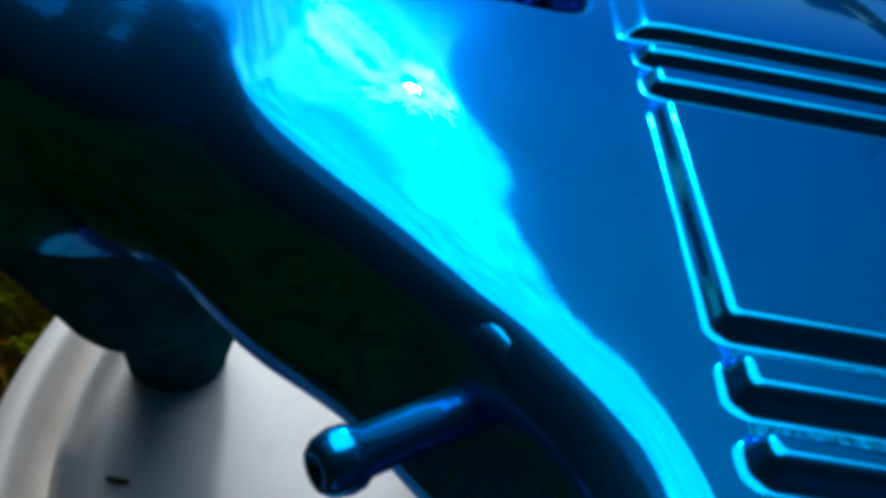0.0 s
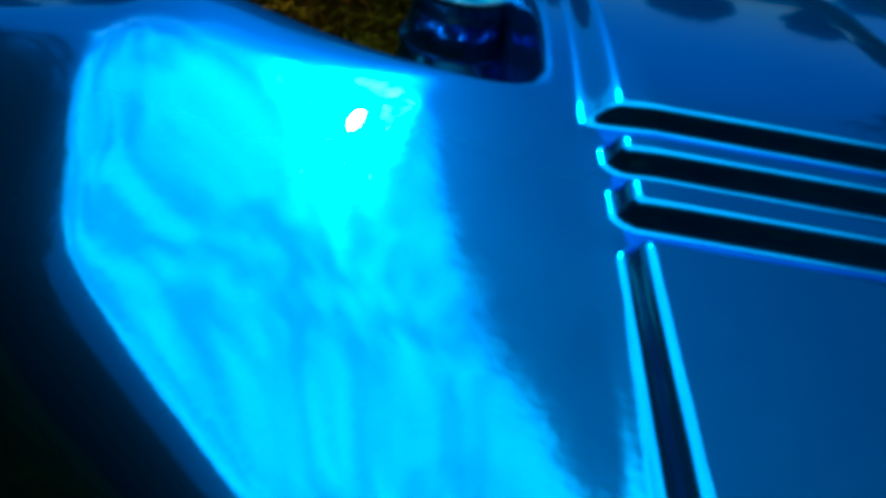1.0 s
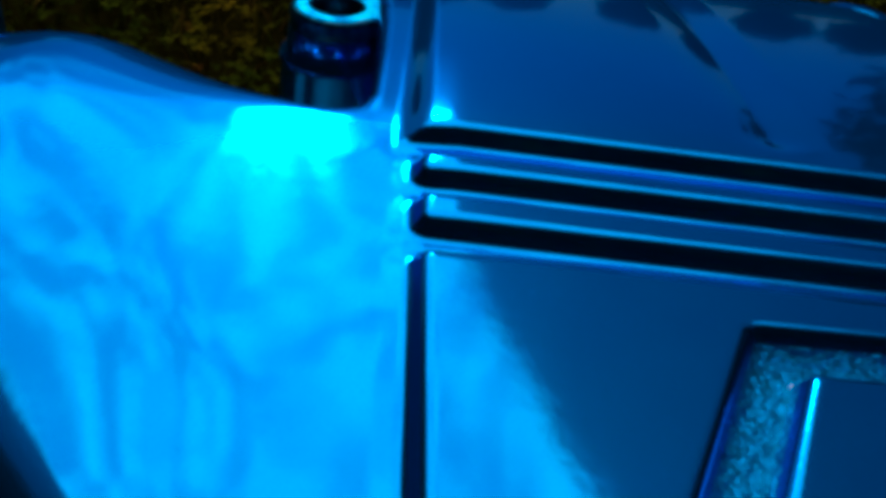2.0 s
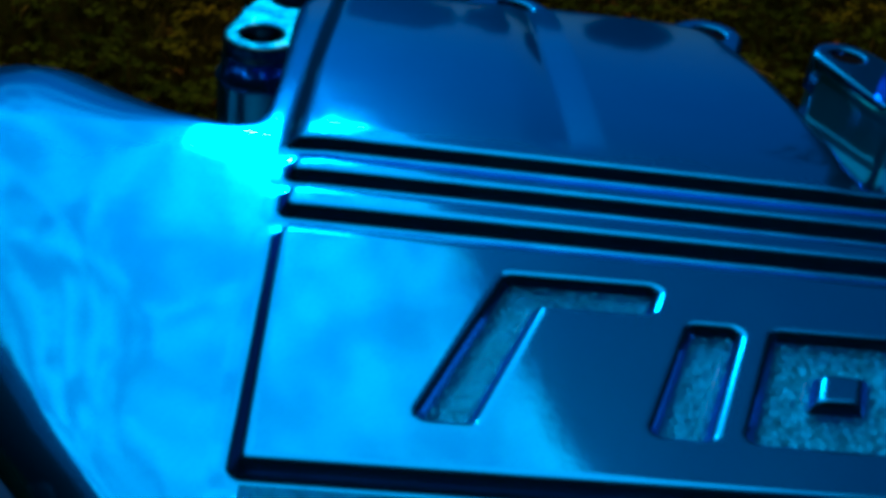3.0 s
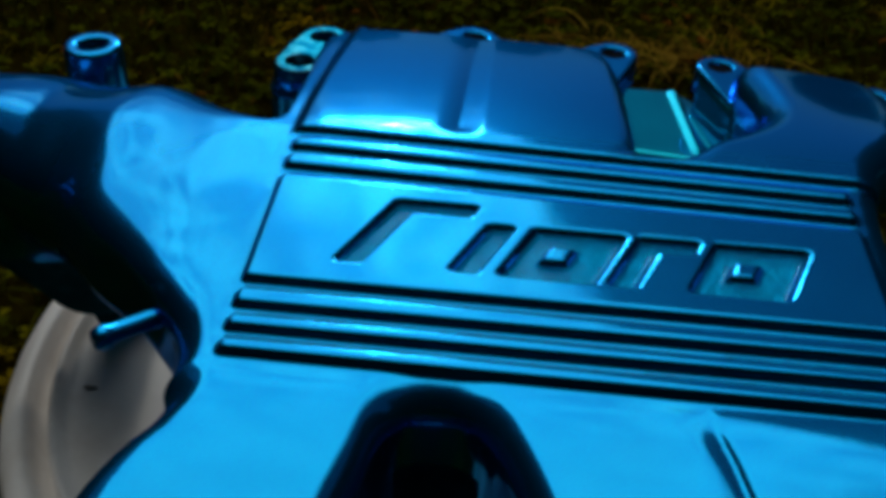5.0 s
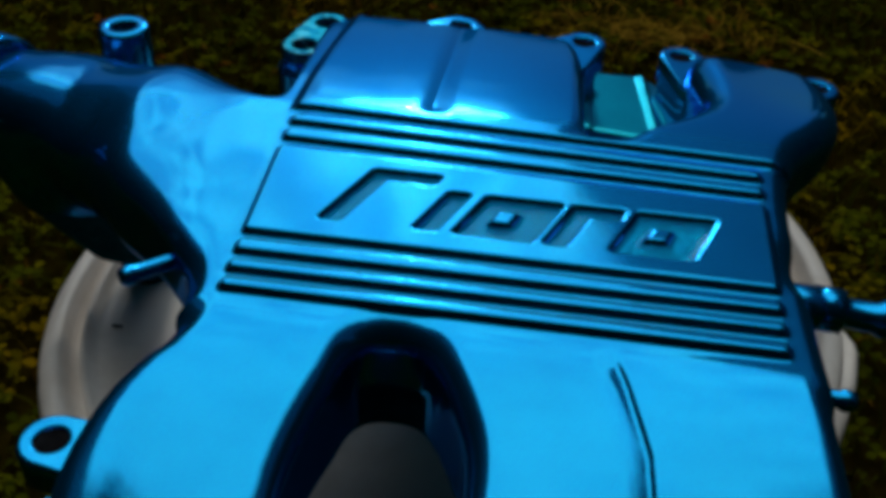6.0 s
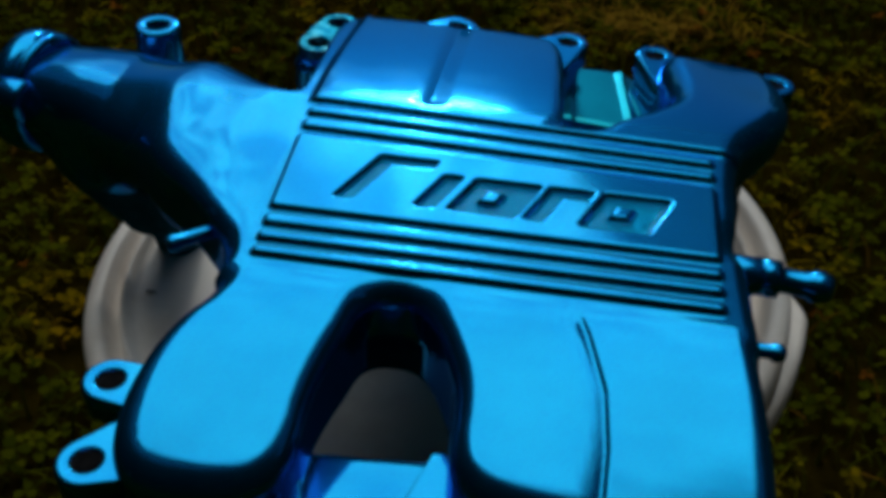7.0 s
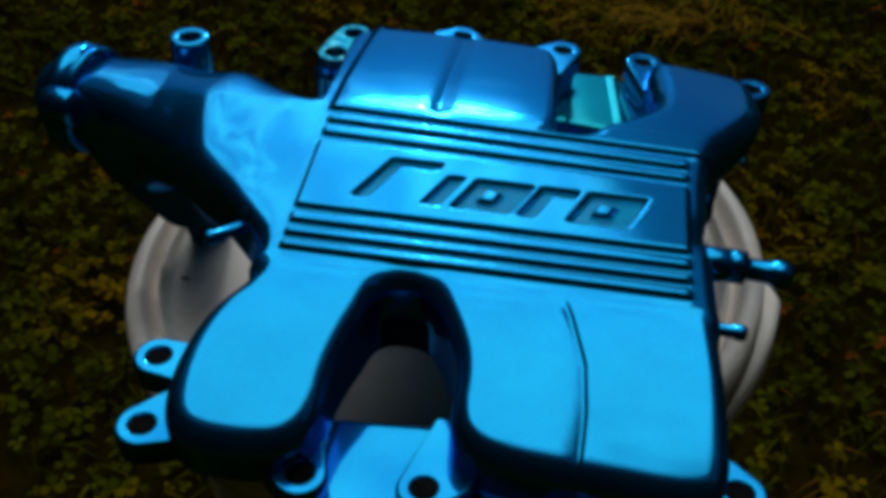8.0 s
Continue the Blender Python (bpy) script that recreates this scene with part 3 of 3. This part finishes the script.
        on |= (v > w * share) & (v < w - 0.0002) & (x > 0.0008) & (x < PLATE_RIGHT)
    # dark under the neck; in the arch the dark colour stands in for shade
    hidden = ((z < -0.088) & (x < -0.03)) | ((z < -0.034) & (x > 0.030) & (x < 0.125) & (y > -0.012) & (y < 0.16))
    # the pocket at the back is coloured teal
    pocket = (x > 0.134) & (x < 0.226) & (y > 0.232) & (z < -0.0370)
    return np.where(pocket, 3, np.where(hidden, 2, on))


solid("plenum", casting(), (BLUE, BLUE_CAST, DULL, BLUE_TEAL), manifold, rough_cast)


# ---- bosses, ears and fittings ----
def ring_boss(name, at, radius, hole, height, parent, depth=0.012, mat=None):
    """A round pad with a drilled hole, its top at the given place."""
    bm = bmesh.new()
    lathe(bm, [(radius * 1.12, -height), (radius * 1.02, -0.003), (radius * 0.97, -0.0008), (radius * 0.90, 0.0), (hole * 1.12, 0.0), (hole, -0.001), (hole, -depth), (0.0004, -depth)], Matrix.Translation(at), 36)
    return part(name, bm, mat or BLUE, parent)


def hull(points):
    points = sorted(points)
    def half(seq):
        out = []
        for p in seq:
            while len(out) > 1 and (out[-1][0] - out[-2][0]) * (p[1] - out[-2][1]) - (out[-1][1] - out[-2][1]) * (p[0] - out[-2][0]) <= 0:
                out.pop()
            out.append(p)
        return out[:-1]
    return half(points) + half(reversed(points))


def reach(loop, angle):
    """How far a ray from the origin runs inside a closed loop."""
    c, s = math.cos(angle), math.sin(angle)
    best = 0.0
    for (ax, ay), (bx, by) in zip(loop, loop[1:] + loop[:1]):
        ex, ey = bx - ax, by - ay
        d = c * ey - s * ex
        if abs(d) < 1e-12:
            continue
        t, u = (ax * ey - ay * ex) / d, (ax * s - ay * c) / d
        if t > 0 and -1e-6 <= u <= 1 + 1e-6:
            best = max(best, t)
    return best


def drilled_pad(name, at, tails, radius, hole, thick, parent, seg=56, seam=None, mat=None):
    """A flat pad round a drilled hole that runs out to its tails, with rounded rims."""
    x, y, z = at
    loop = hull([(radius * math.cos(a * 0.2094), radius * math.sin(a * 0.2094)) for a in range(30)] + [(p - x, q - y) for p, q in tails])
    bm = bmesh.new()
    rings = []
    for inner, grow, dz in ((False, 0.0, -thick), (False, 0.0, -0.0022), (False, -0.0006, -0.0007), (False, -0.0016, 0.0), (False, -0.0024, 0.0), (True, 0.0018, 0.0), (True, 0.0009, 0.0), (True, 0.0002, -0.0006), (True, 0.0, -thick)):
        ring = []
        for i in range(seg):
            a = 2 * math.pi * i / seg
            r, drop = (hole if inner else reach(loop, a)), dz
            if not inner and seam and r * (math.cos(a) * seam[0] + math.sin(a) * seam[1]) > seam[2] - 0.0006:
                drop = 0.0 if dz > -thick else dz
            else:
                r += grow
            ring.append(bm.verts.new((x + r * math.cos(a), y + r * math.sin(a), z + drop)))
        rings.append(ring)
    for a, b in zip(rings, rings[1:] + rings[:1]):
        for i in range(seg):
            j = (i + 1) % seg
            bm.faces.new((a[i], a[j], b[j], b[i]))
    bmesh.ops.recalc_face_normals(bm, faces=bm.faces)
    return part(name, bm, mat or BLUE, parent)


# near-black lining added in each hole, in place of the shade there
BORE = simple("bore_shade", (0.022, 0.022, 0.024), 0.75, 0.0, 200.0, 0.4)
for at, tails in EARS:
    ear = drilled_pad("bolt_ear", at, tails, 0.0138, 0.0068, 0.0155, manifold)
    bm = bmesh.new()
    lathe(bm, [(0.0075, -0.0185), (0.0075, -0.0022), (0.0066, -0.0020), (0.0066, -0.0180), (0.0002, -0.0180)], Matrix.Translation(at), 28)
    bore = part("bore", bm, BORE, ear, "dark lining that stands in for the shade inside the bore")
    if at[0] == 0.0614:
        # tilted off level so that its face does not mirror the sun
        lean_over = Matrix.Translation(at) @ Matrix.Rotation(radians(5.0), 4, "Y") @ Matrix.Translation(-Vector(at))
        ear.data.transform(lean_over)
        bore.data.transform(lean_over)
ring_boss("boss", (-0.1419, 0.253, -0.0234), 0.0150, 0.0078, 0.08, manifold)


def machined():
    """Bare metal, milled flat, with a thin uneven haze of blue overspray."""
    m, n, l, p = material("milled_metal")
    haze = noise_tex(n, l, 160.0, 5.0, 0.65)
    col = ramp(n, l, haze.outputs[0], [(0.40, (0.003, 0.065, 0.13)), (0.62, (0.07, 0.22, 0.29))])
    l.new(col.outputs["Color"], p.inputs["Base Color"])
    p.inputs["Metallic"].default_value, p.inputs["Roughness"].default_value = 1.0, 0.34
    p.inputs["Specular Tint"].default_value = (0.18, 0.55, 0.68, 1)
    b = bump(n, l, haze.outputs[0], 0.25, 0.0005)
    l.new(b.outputs["Normal"], p.inputs["Normal"])
    return m


MACHINED = machined()


def twin_boss():
    """A tall stadium-shaped pillar with two drilled holes and a parting line."""
    a, b = Vector((-0.0300, 0.2580)), Vector((-0.0228, 0.2900))
    pillar = new("boss_pair")
    pillar.parent = manifold
    half, way = (b - a).length / 2, (b - a).normalized()
    side = Vector((way.y, -way.x))
    for at, to in ((a, way), (b, -way)):
        ends = [at + to * half + side * 0.0138, at + to * half - side * 0.0138, at + side * 0.0165 - to * 0.002]
        drilled_pad("drilled_top", (at.x, at.y, -0.0262), [(p.x, p.y) for p in ends], 0.0138, 0.0072, 0.014, pillar, 96, (to.x, to.y, half), MACHINED)
    bm = bmesh.new()
    rings = []
    for grow, z in ((0.0002, -0.032), (0.0012, -0.0400), (0.0026, -0.0408), (0.0030, -0.0418), (0.0024, -0.0428), (0.0052, -0.112)):
        ring = []
        for i in range(48):
            t = 2 * math.pi * i / 48
            c = (b if math.sin(t) > 0 else a) + (side * math.cos(t) + way * math.sin(t)) * (0.0136 + grow)
            ring.append(bm.verts.new((c.x, c.y, z)))
        rings.append(ring)
    for p, q in zip(rings, rings[1:]):
        for i in range(48):
            bm.faces.new((p[i], p[(i + 1) % 48], q[(i + 1) % 48], q[i]))
    bmesh.ops.recalc_face_normals(bm, faces=bm.faces)
    part("pillar", bm, BLUE, pillar)


twin_boss()


def spigot(name, base, tip, r, parent):
    """A hose spigot with a raised bead near its open end."""
    m = along(base, tip)
    n = (Vector(tip) - Vector(base)).length
    bm = bmesh.new()
    lathe(bm, [(r * 1.5, -0.012), (r * 1.5, 0.001), (r * 1.05, 0.002), (r, 0.004), (r, n - r * 1.9), (r * 1.25, n - r * 1.5), (r * 1.3, n - r * 1.0), (r * 1.12, n - r * 0.3), (r * 0.85, n), (r * 0.55, n), (r * 0.5, n - 0.006), (0.0002, n - 0.006)], m, 28)
    return part(name, bm, BLUE, parent)


bm = bmesh.new()
lathe(bm, [(0.0148, 0.0), (0.0144, 0.0150), (0.0137, 0.0176), (0.0121, 0.0196), (0.0094, 0.0205), (0.0030, 0.0207)], along((-0.0162, 0.0491, -0.0205), (-0.0490, 0.0200, -0.0195)), 32)
part("spigot_boss", bm, BLUE, manifold)
spigot("vacuum_spigot", (-0.026, 0.0400, -0.0190), (-0.0490, 0.0200, -0.0192), 0.0035, manifold)
spigot("vacuum_spigot", (0.230, 0.029, -0.044), (0.261, 0.0265, -0.044), 0.0038, manifold)
spigot("hose_spigot", (0.262, 0.0795, -0.040), (0.290, 0.0765, -0.040), 0.0068, manifold)
bm = bmesh.new()
lathe(bm, [(0.0105, 0.0), (0.0105, 0.022), (0.0092, 0.024), (0.0092, 0.026)], along((0.228, 0.081, -0.040), (0.29, 0.0765, -0.040)), 28)
part("fitting_collar", bm, BLUE, manifold)
bm = bmesh.new()
lathe(bm, [(0.0090, 0.0), (0.0102, 0.001), (0.0102, 0.008), (0.0090, 0.009)], along((0.252, 0.080, -0.040), (0.29, 0.0765, -0.040)), 6)
part("hex_nut", bm, BLUE, manifold, smooth=False)

bm = bmesh.new()
lathe(bm, [(0.0135, 0.0), (0.0130, 0.020), (0.0115, 0.0235), (0.0080, 0.0250)], along((0.226, 0.160, -0.058), (0.29, 0.162, -0.058)), 32)
part("side_boss", bm, BLUE, manifold)

# inlet flange at the end of the tube, with its bolt lugs
inlet = along((-0.1905, 0.1880, -0.048), (-0.2905, 0.2080, -0.048))
bm = bmesh.new()
lathe(bm, [(0.026, -0.002), (0.0370, -0.002), (0.0395, 0.000), (0.0395, 0.003), (0.0378, 0.004), (0.0378, 0.005), (0.0398, 0.006), (0.0398, 0.018), (0.0380, 0.020), (0.026, 0.020)], inlet, 64, closed=True)
flange = part("inlet_flange", bm, BLUE, manifold)
for dy, dz in ((-0.92, 0.38), (0.92, -0.38)):
    bm = bmesh.new()
    a = Vector((-0.1925, 0.1885 + dy * 0.036, -0.048 + dz * 0.036))
    lathe(bm, [(0.006, -0.004), (0.0130, -0.003), (0.0138, 0.000), (0.0138, 0.017), (0.0124, 0.020), (0.0050, 0.020), (0.0046, 0.014), (0.0002, 0.014)], along(a, a + Vector((-0.10, 0.020, 0))), 24)
    part("bolt_lug", bm, BLUE, flange)

# feet that stand on the tub, which leans a little
TUB_AT, TUB_TILT = Vector((0.0654, 0.1928, -0.1522)), -5.32


def tub_top(x):
    return TUB_AT.z - math.tan(radians(TUB_TILT)) * (x - TUB_AT.x)


for x, y, r in ((-0.1240, 0.1990, 0.0165), (0.02, 0.275, 0.016), (0.245, 0.235, 0.016)):
    bm = bmesh.new()
    base = tub_top(x) - 0.0006
    lathe(bm, [(r * 1.45, -0.070 - base), (r * 1.40, 0.040), (r * 1.30, 0.020), (r * 1.10, 0.008), (r * 1.04, 0.003), (r * 0.96, 0.001), (r * 0.87, 0.0)], Matrix.Translation((x, y, base)), 40)
    part("foot", bm, DULL, manifold, "dull dark blue green foot")

# ---- upturned tub ----
tub = tagged(new("tub"), "upturned round white plastic tub, scuffed and dusty, leaning on the lawn", "tub")
tub.matrix_world = pose(*TUB_AT, 0, TUB_TILT, 0)
GROUND = -0.52
bm = bmesh.new()
lathe(bm, [(0.0005, 0.0), (0.2055, 0.0), (0.2085, 0.0006), (0.2112, 0.0040), (0.2128, 0.0066), (0.2140, 0.0076), (0.2152, 0.0076), (0.2160, 0.0064), (0.2168, -0.0040), (0.2178, -0.0098), (0.2196, -0.0104), (0.2248, 0.0030), (0.2270, 0.0080), (0.2292, 0.0098), (0.2330, 0.0098), (0.2370, 0.0085), (0.2396, 0.0052), (0.2410, 0.0004), (0.2414, -0.006), (0.2414, -0.028), (0.0005, -0.028)], Matrix(), 160)
part("base", bm, WHITE, tub)


def lip(bm, profile, centre, turns):
    """An outline swept along part of a circle, closed at both ends; each turn has an angle and how far it draws in."""
    rings = [[bm.verts.new((centre[0] + (r - inward) * math.cos(radians(a)), centre[1] + (r - inward) * math.sin(radians(a)), z)) for r, z in profile] for a, inward in turns]
    for p, q in zip(rings, rings[1:]):
        for i in range(len(p)):
            j = (i + 1) % len(p)
            bm.faces.new((p[i], p[j], q[j], q[i]))
    bm.faces.new(rings[0])
    bm.faces.new(list(reversed(rings[-1])))
    bmesh.ops.recalc_face_normals(bm, faces=bm.faces)


bm = bmesh.new()
lip(bm, [(0.200, -0.0265), (0.2560, -0.0265), (0.2595, -0.0280), (0.2612, -0.0320), (0.2612, -0.0520), (0.2595, -0.0560), (0.2560, -0.0580), (0.200, -0.0580)], (0.0, 0.037), [(-95 + 4 * i, 0.0) for i in range(22)] + [(-9.5, 0.0), (-8.4, 0.0010), (-4.7, 0.0095), (0.0, 0.0300)])
part("handle_lip", bm, WHITE, tub)
bm = bmesh.new()
lathe(bm, [(0.10, -0.028), (0.2240, -0.028), (0.2180, -0.20), (0.2120, GROUND - TUB_AT.z - 0.01), (0.2100, GROUND - TUB_AT.z - 0.03), (0.10, GROUND - TUB_AT.z - 0.03)], Matrix.Translation((0.0, 0.004, 0)), 128, closed=True)
part("side_wall", bm, WHITE, tub)

bm = bmesh.new()
lathe(bm, [(0.0006, 0.0), (0.0009, 0.002), (0.0008, 0.005), (0.0005, 0.0075)], along((-0.1282, 0.1415, tub_top(-0.128) + 0.0010), (-0.118, 0.1408, tub_top(-0.118) + 0.0010)), 8)
BARK = simple("bark", (0.07, 0.05, 0.035), 0.9, 0.0, 12.0, 0.4)
twig = tagged(new("twig"), "tiny dark broken twig lying on the white tub", "twig")
part("stem", bm, BARK, twig)

# ---- ground ----
def ground():
    bm = bmesh.new()
    radii = [0.0] + [0.12 * 1.22 ** i for i in range(52)]
    rings = []
    for r in radii[1:]:
        seg = 48
        rings.append([bm.verts.new((0.1 + r * math.cos(2 * math.pi * i / seg), 0.8 + r * math.sin(2 * math.pi * i / seg), GROUND + (0.010 * noise.noise((r * math.cos(i * 0.1309) * 4, r * math.sin(i * 0.1309) * 4, 0)) if r < 4 else 0) * (1 if r > 0 else 0) - (0.012 if r < 4 else 0.0))) for i in range(seg)])
    for a, b in zip(rings, rings[1:]):
        for i in range(len(a)):
            j = (i + 1) % len(a)
            bm.faces.new((a[i], a[j], b[j], b[i]))
    bm.faces.new(list(reversed(rings[0])))
    bmesh.ops.recalc_face_normals(bm, faces=bm.faces)
    return tagged(part("ground", bm, SOIL), "dark soil under a patchy lawn with short turf", "ground", kind="structure")


ground()


def scatter(name, count, mat, shape, label, seed, density=None):
    """Many small leaves in one mesh, strewn over the lawn round the tub."""
    rng = np.random.default_rng(seed)
    r = np.where(rng.uniform(0, 1, count * 2) < 0.72, 2.1 * np.sqrt(rng.uniform(0, 1, count * 2)), 2.0 + 7.0 * rng.uniform(0, 1, count * 2) ** 2.2)
    r += np.clip((r - 1.5) / 0.6, 0, 1) * np.abs(np.random.default_rng(seed + 100).normal(0, 0.55, count * 2))
    a = rng.uniform(0, 2 * math.pi, count * 2)
    x, y = 0.1 + r * np.cos(a), 0.95 + r * np.sin(a)
    keep = np.hypot(x - 0.082, y - 0.158) > 0.27
    x, y = x[keep][:count], y[keep][:count]
    patch = np.array([noise.noise((a * 3.1 + seed, b * 3.1, 1.7)) for a, b in zip(x, y)])
    if density is not None:
        ok = rng.uniform(-1, 1, len(x)) < density * patch * 2 + 0.25
        x, y = x[ok], y[ok]
    verts, faces = [], []
    for a, b in zip(x, y):
        shape(verts, faces, a, b, rng)
    me = bpy.data.meshes.new(name)
    me.from_pydata(verts, [], faces)
    me.materials.append(mat)
    me.shade_smooth()
    return tagged(new(name, me), label, "grass", kind="stuff")


def blade(verts, faces, x, y, rng):
    turn, lean, n = rng.uniform(0, 6.283), rng.uniform(0.2, 1.3), len(verts)
    length, w = rng.uniform(0.02, 0.06), rng.uniform(0.0012, 0.0026)
    c, s = math.cos(turn), math.sin(turn)
    for k, t in enumerate((0.0, 0.4, 0.75, 1.0)):
        a = lean * (0.3 + t * 0.9)
        d, z = length * t * math.sin(a), length * t * math.cos(a)
        ww = w * (1 - t) ** 0.6
        verts += [(x + c * d - s * ww, y + s * d + c * ww, GROUND - 0.012 + z), (x + c * d + s * ww, y + s * d - c * ww, GROUND - 0.012 + z)]
        if k:
            faces.append((n + 2 * k - 2, n + 2 * k - 1, n + 2 * k + 1, n + 2 * k))


def leaf(verts, faces, x, y, rng):
    n = len(verts)
    z = GROUND + rng.uniform(-0.006, 0.022)
    r, tilt, turn = rng.uniform(0.0038, 0.0100), rng.uniform(-0.5, 0.5), rng.uniform(0, 6.283)
    for k in range(3):
        a0 = turn + k * 2.094
        n = len(verts)
        for t, w in ((0.0, 0.0), (0.7, 0.55), (1.25, 0.6), (1.55, 0.0), (1.25, -0.6), (0.7, -0.55)):
            px, py = r * (t * math.cos(a0) - w * math.sin(a0)), r * (t * math.sin(a0) + w * math.cos(a0))
            verts.append((x + px, y + py, z + px * tilt + abs(w) * r * 0.25))
        faces.append(tuple(range(n, n + 6)))


scatter("grass", 50000, GRASS, blade, "short dark green lawn grass", 3)
scatter("dry_grass", 6500, DRY, blade, "dry brown grass among the lawn", 5, 0.9)
STRAW = leaf_material("pale_straw", (0.13, 0.065, 0.006), (0.30, 0.18, 0.022), 0.7)


def straw_tuft():
    """A flattened tuft of long curling dry stems."""
    rng = np.random.default_rng(12)
    verts, faces = [], []
    for _ in range(170):
        x, y = 0.31 + rng.normal(0, 0.10), 1.35 + rng.normal(0, 0.04)
        turn, bend, length, w = rng.uniform(0, 6.283), rng.uniform(-3.2, 3.2), rng.uniform(0.05, 0.15), rng.uniform(0.0009, 0.0019)
        n, steps, z0, lift = len(verts), 9, GROUND + rng.uniform(0.000, 0.014), rng.uniform(0.0, 0.022)
        for k in range(steps):
            t = k / (steps - 1)
            a = turn + bend * t
            ww = w * (1 - 0.75 * t)
            z = z0 + lift * math.sin(math.pi * t)
            verts += [(x - math.sin(a) * ww, y + math.cos(a) * ww, z), (x + math.sin(a) * ww, y - math.cos(a) * ww, z + 0.0006)]
            if k:
                faces.append((n + 2 * k - 2, n + 2 * k - 1, n + 2 * k + 1, n + 2 * k))
            x, y = x + math.cos(a) * length / steps, y + math.sin(a) * length / steps
    me = bpy.data.meshes.new("straw_tuft")
    me.from_pydata(verts, [], faces)
    me.materials.append(STRAW)
    me.shade_smooth()
    return tagged(new("straw_tuft", me), "flattened tuft of pale curling dry grass stems on the lawn", "grass", kind="stuff")


straw_tuft()
LITTER = leaf_material("fallen_leaves", (0.05, 0.016, 0.002), (0.15, 0.048, 0.006), 0.7)
scatter("leaf_litter", 1000, LITTER, leaf, "scattered fallen orange brown leaves on the lawn", 21, 1.2)
scatter("clover", 34000, CLOVER, leaf, "patches of low green clover leaves in the lawn", 8, 0.7)


# ---- unseen trees added round the lawn to darken the low reflections ----
FOLIAGE = leaf_material("tree_leaves", (0.018, 0.035, 0.008), (0.05, 0.085, 0.02))


def tree(height, spread, bare, seed, at, leaves=300, leaf_size=0.17):
    """A tapered trunk with limbs and an uneven crown of many small leaf clumps."""
    rng = random.Random(seed)
    thing = tagged(new("tree"), "broad dark green leafy tree, unseen, added round the lawn to block low sky", "tree", "trees round the lawn")
    bm = bmesh.new()
    def limb(a, b, ra, rb):
        m = along(a, b)
        n = (Vector(b) - Vector(a)).length
        lathe(bm, [(ra, 0.0), ((ra + rb) / 2 * 0.96, n / 2), (rb, n)], m, 9)
    limb((0, 0, -0.1), (0.1, 0.05, height * 0.55), height * 0.028, height * 0.015)
    tips = []
    for i in range(13):
        t = i * 2.4 + rng.uniform(-0.4, 0.4)
        z = height * rng.uniform(bare, 0.55)
        out = spread * rng.uniform(0.45, 0.85)
        end = (out * math.cos(t), out * math.sin(t), z + height * rng.uniform(0.10, 0.32))
        limb((0.1 * z / height, 0.05 * z / height, z), end, height * 0.010, height * 0.003)
        tips.append(end)
    part("trunk", bm, BARK, thing)
    verts, faces = [], []
    lumps = []
    for i in range(54):
        z, t, q = 1 - 2 * (i + 0.5) / 54, i * 2.39996, (0.86, 0.80, 0.5)[i % 3]
        c = math.sqrt(1 - z * z)
        lumps.append((c * math.cos(t) * q * spread * 0.86, c * math.sin(t) * q * spread * 0.86, height * (0.47 + 0.42 * z * q), spread * rng.uniform(0.25, 0.34)))
    for cx, cy, cz, r in lumps:
        for _ in range(leaves):
            v = Vector((rng.gauss(0, 1), rng.gauss(0, 1), rng.gauss(0, 0.8)))
            v = v.normalized() * r * rng.uniform(0.35, 1.05)
            u = Vector((rng.uniform(-1, 1), rng.uniform(-1, 1), rng.uniform(-1, 1))).normalized()
            w = u.cross(Vector((rng.uniform(-1, 1), rng.uniform(-1, 1), 1.2))).normalized()
            s = rng.uniform(0.6, 1.3) * leaf_size
            p = Vector((cx, cy, cz)) + v
            n = len(verts)
            verts += [tuple(p - u * s), tuple(p + w * s * 0.55), tuple(p + u * s * 1.1), tuple(p - w * s * 0.55)]
            faces.append((n, n + 1, n + 2, n + 3))
    mesh_object("crown", verts, faces, FOLIAGE, thing, smooth=False)
    thing.matrix_world = at
    return thing


def stand(turn, away, spin=0.0, size=1.0):
    """A place on the lawn by its bearing from straight ahead and its distance."""
    m = pose(away * math.sin(radians(turn)), away * math.cos(radians(turn)), GROUND, 0, 0, spin)
    return m @ Matrix.Diagonal((size, size, size, 1))


first = tree(10.9, 5.1, 0.05, 4, stand(146, 7.6, 30))
second = tree(7.0, 3.2, 0.10, 9, stand(92, 9.5, 150))
# copies out of view that keep bright low sky out of the paint
ROUND = [(56, 9.0, 80, second), (76, 8.0, 20, second), (118, 9.0, 240, second), (184, 6.6, 110, first), (222, 7.6, 70, first), (258, 8.6, 20, first), (284, 8.2, 250, second), (305, 9.5, 45, second), (40, 11.0, 200, second)]
ROUND += [(turn, 76.0 + (turn % 3), 37 * turn, second) for turn in range(-58, 70, 7)]
ROUND += [(turn, 70.0, 51 * turn, second) for turn in range(-60, 72, 12)]
for turn, away, spin, of in ROUND:
    copy_thing(of, stand(turn, away, spin))
# small unseen copies fill the bright gap below the crowns
for turn in range(78, 318, 16):
    copy_thing(second, stand(turn, 6.2 + turn % 5 * 0.3, 53 * turn, 0.42))
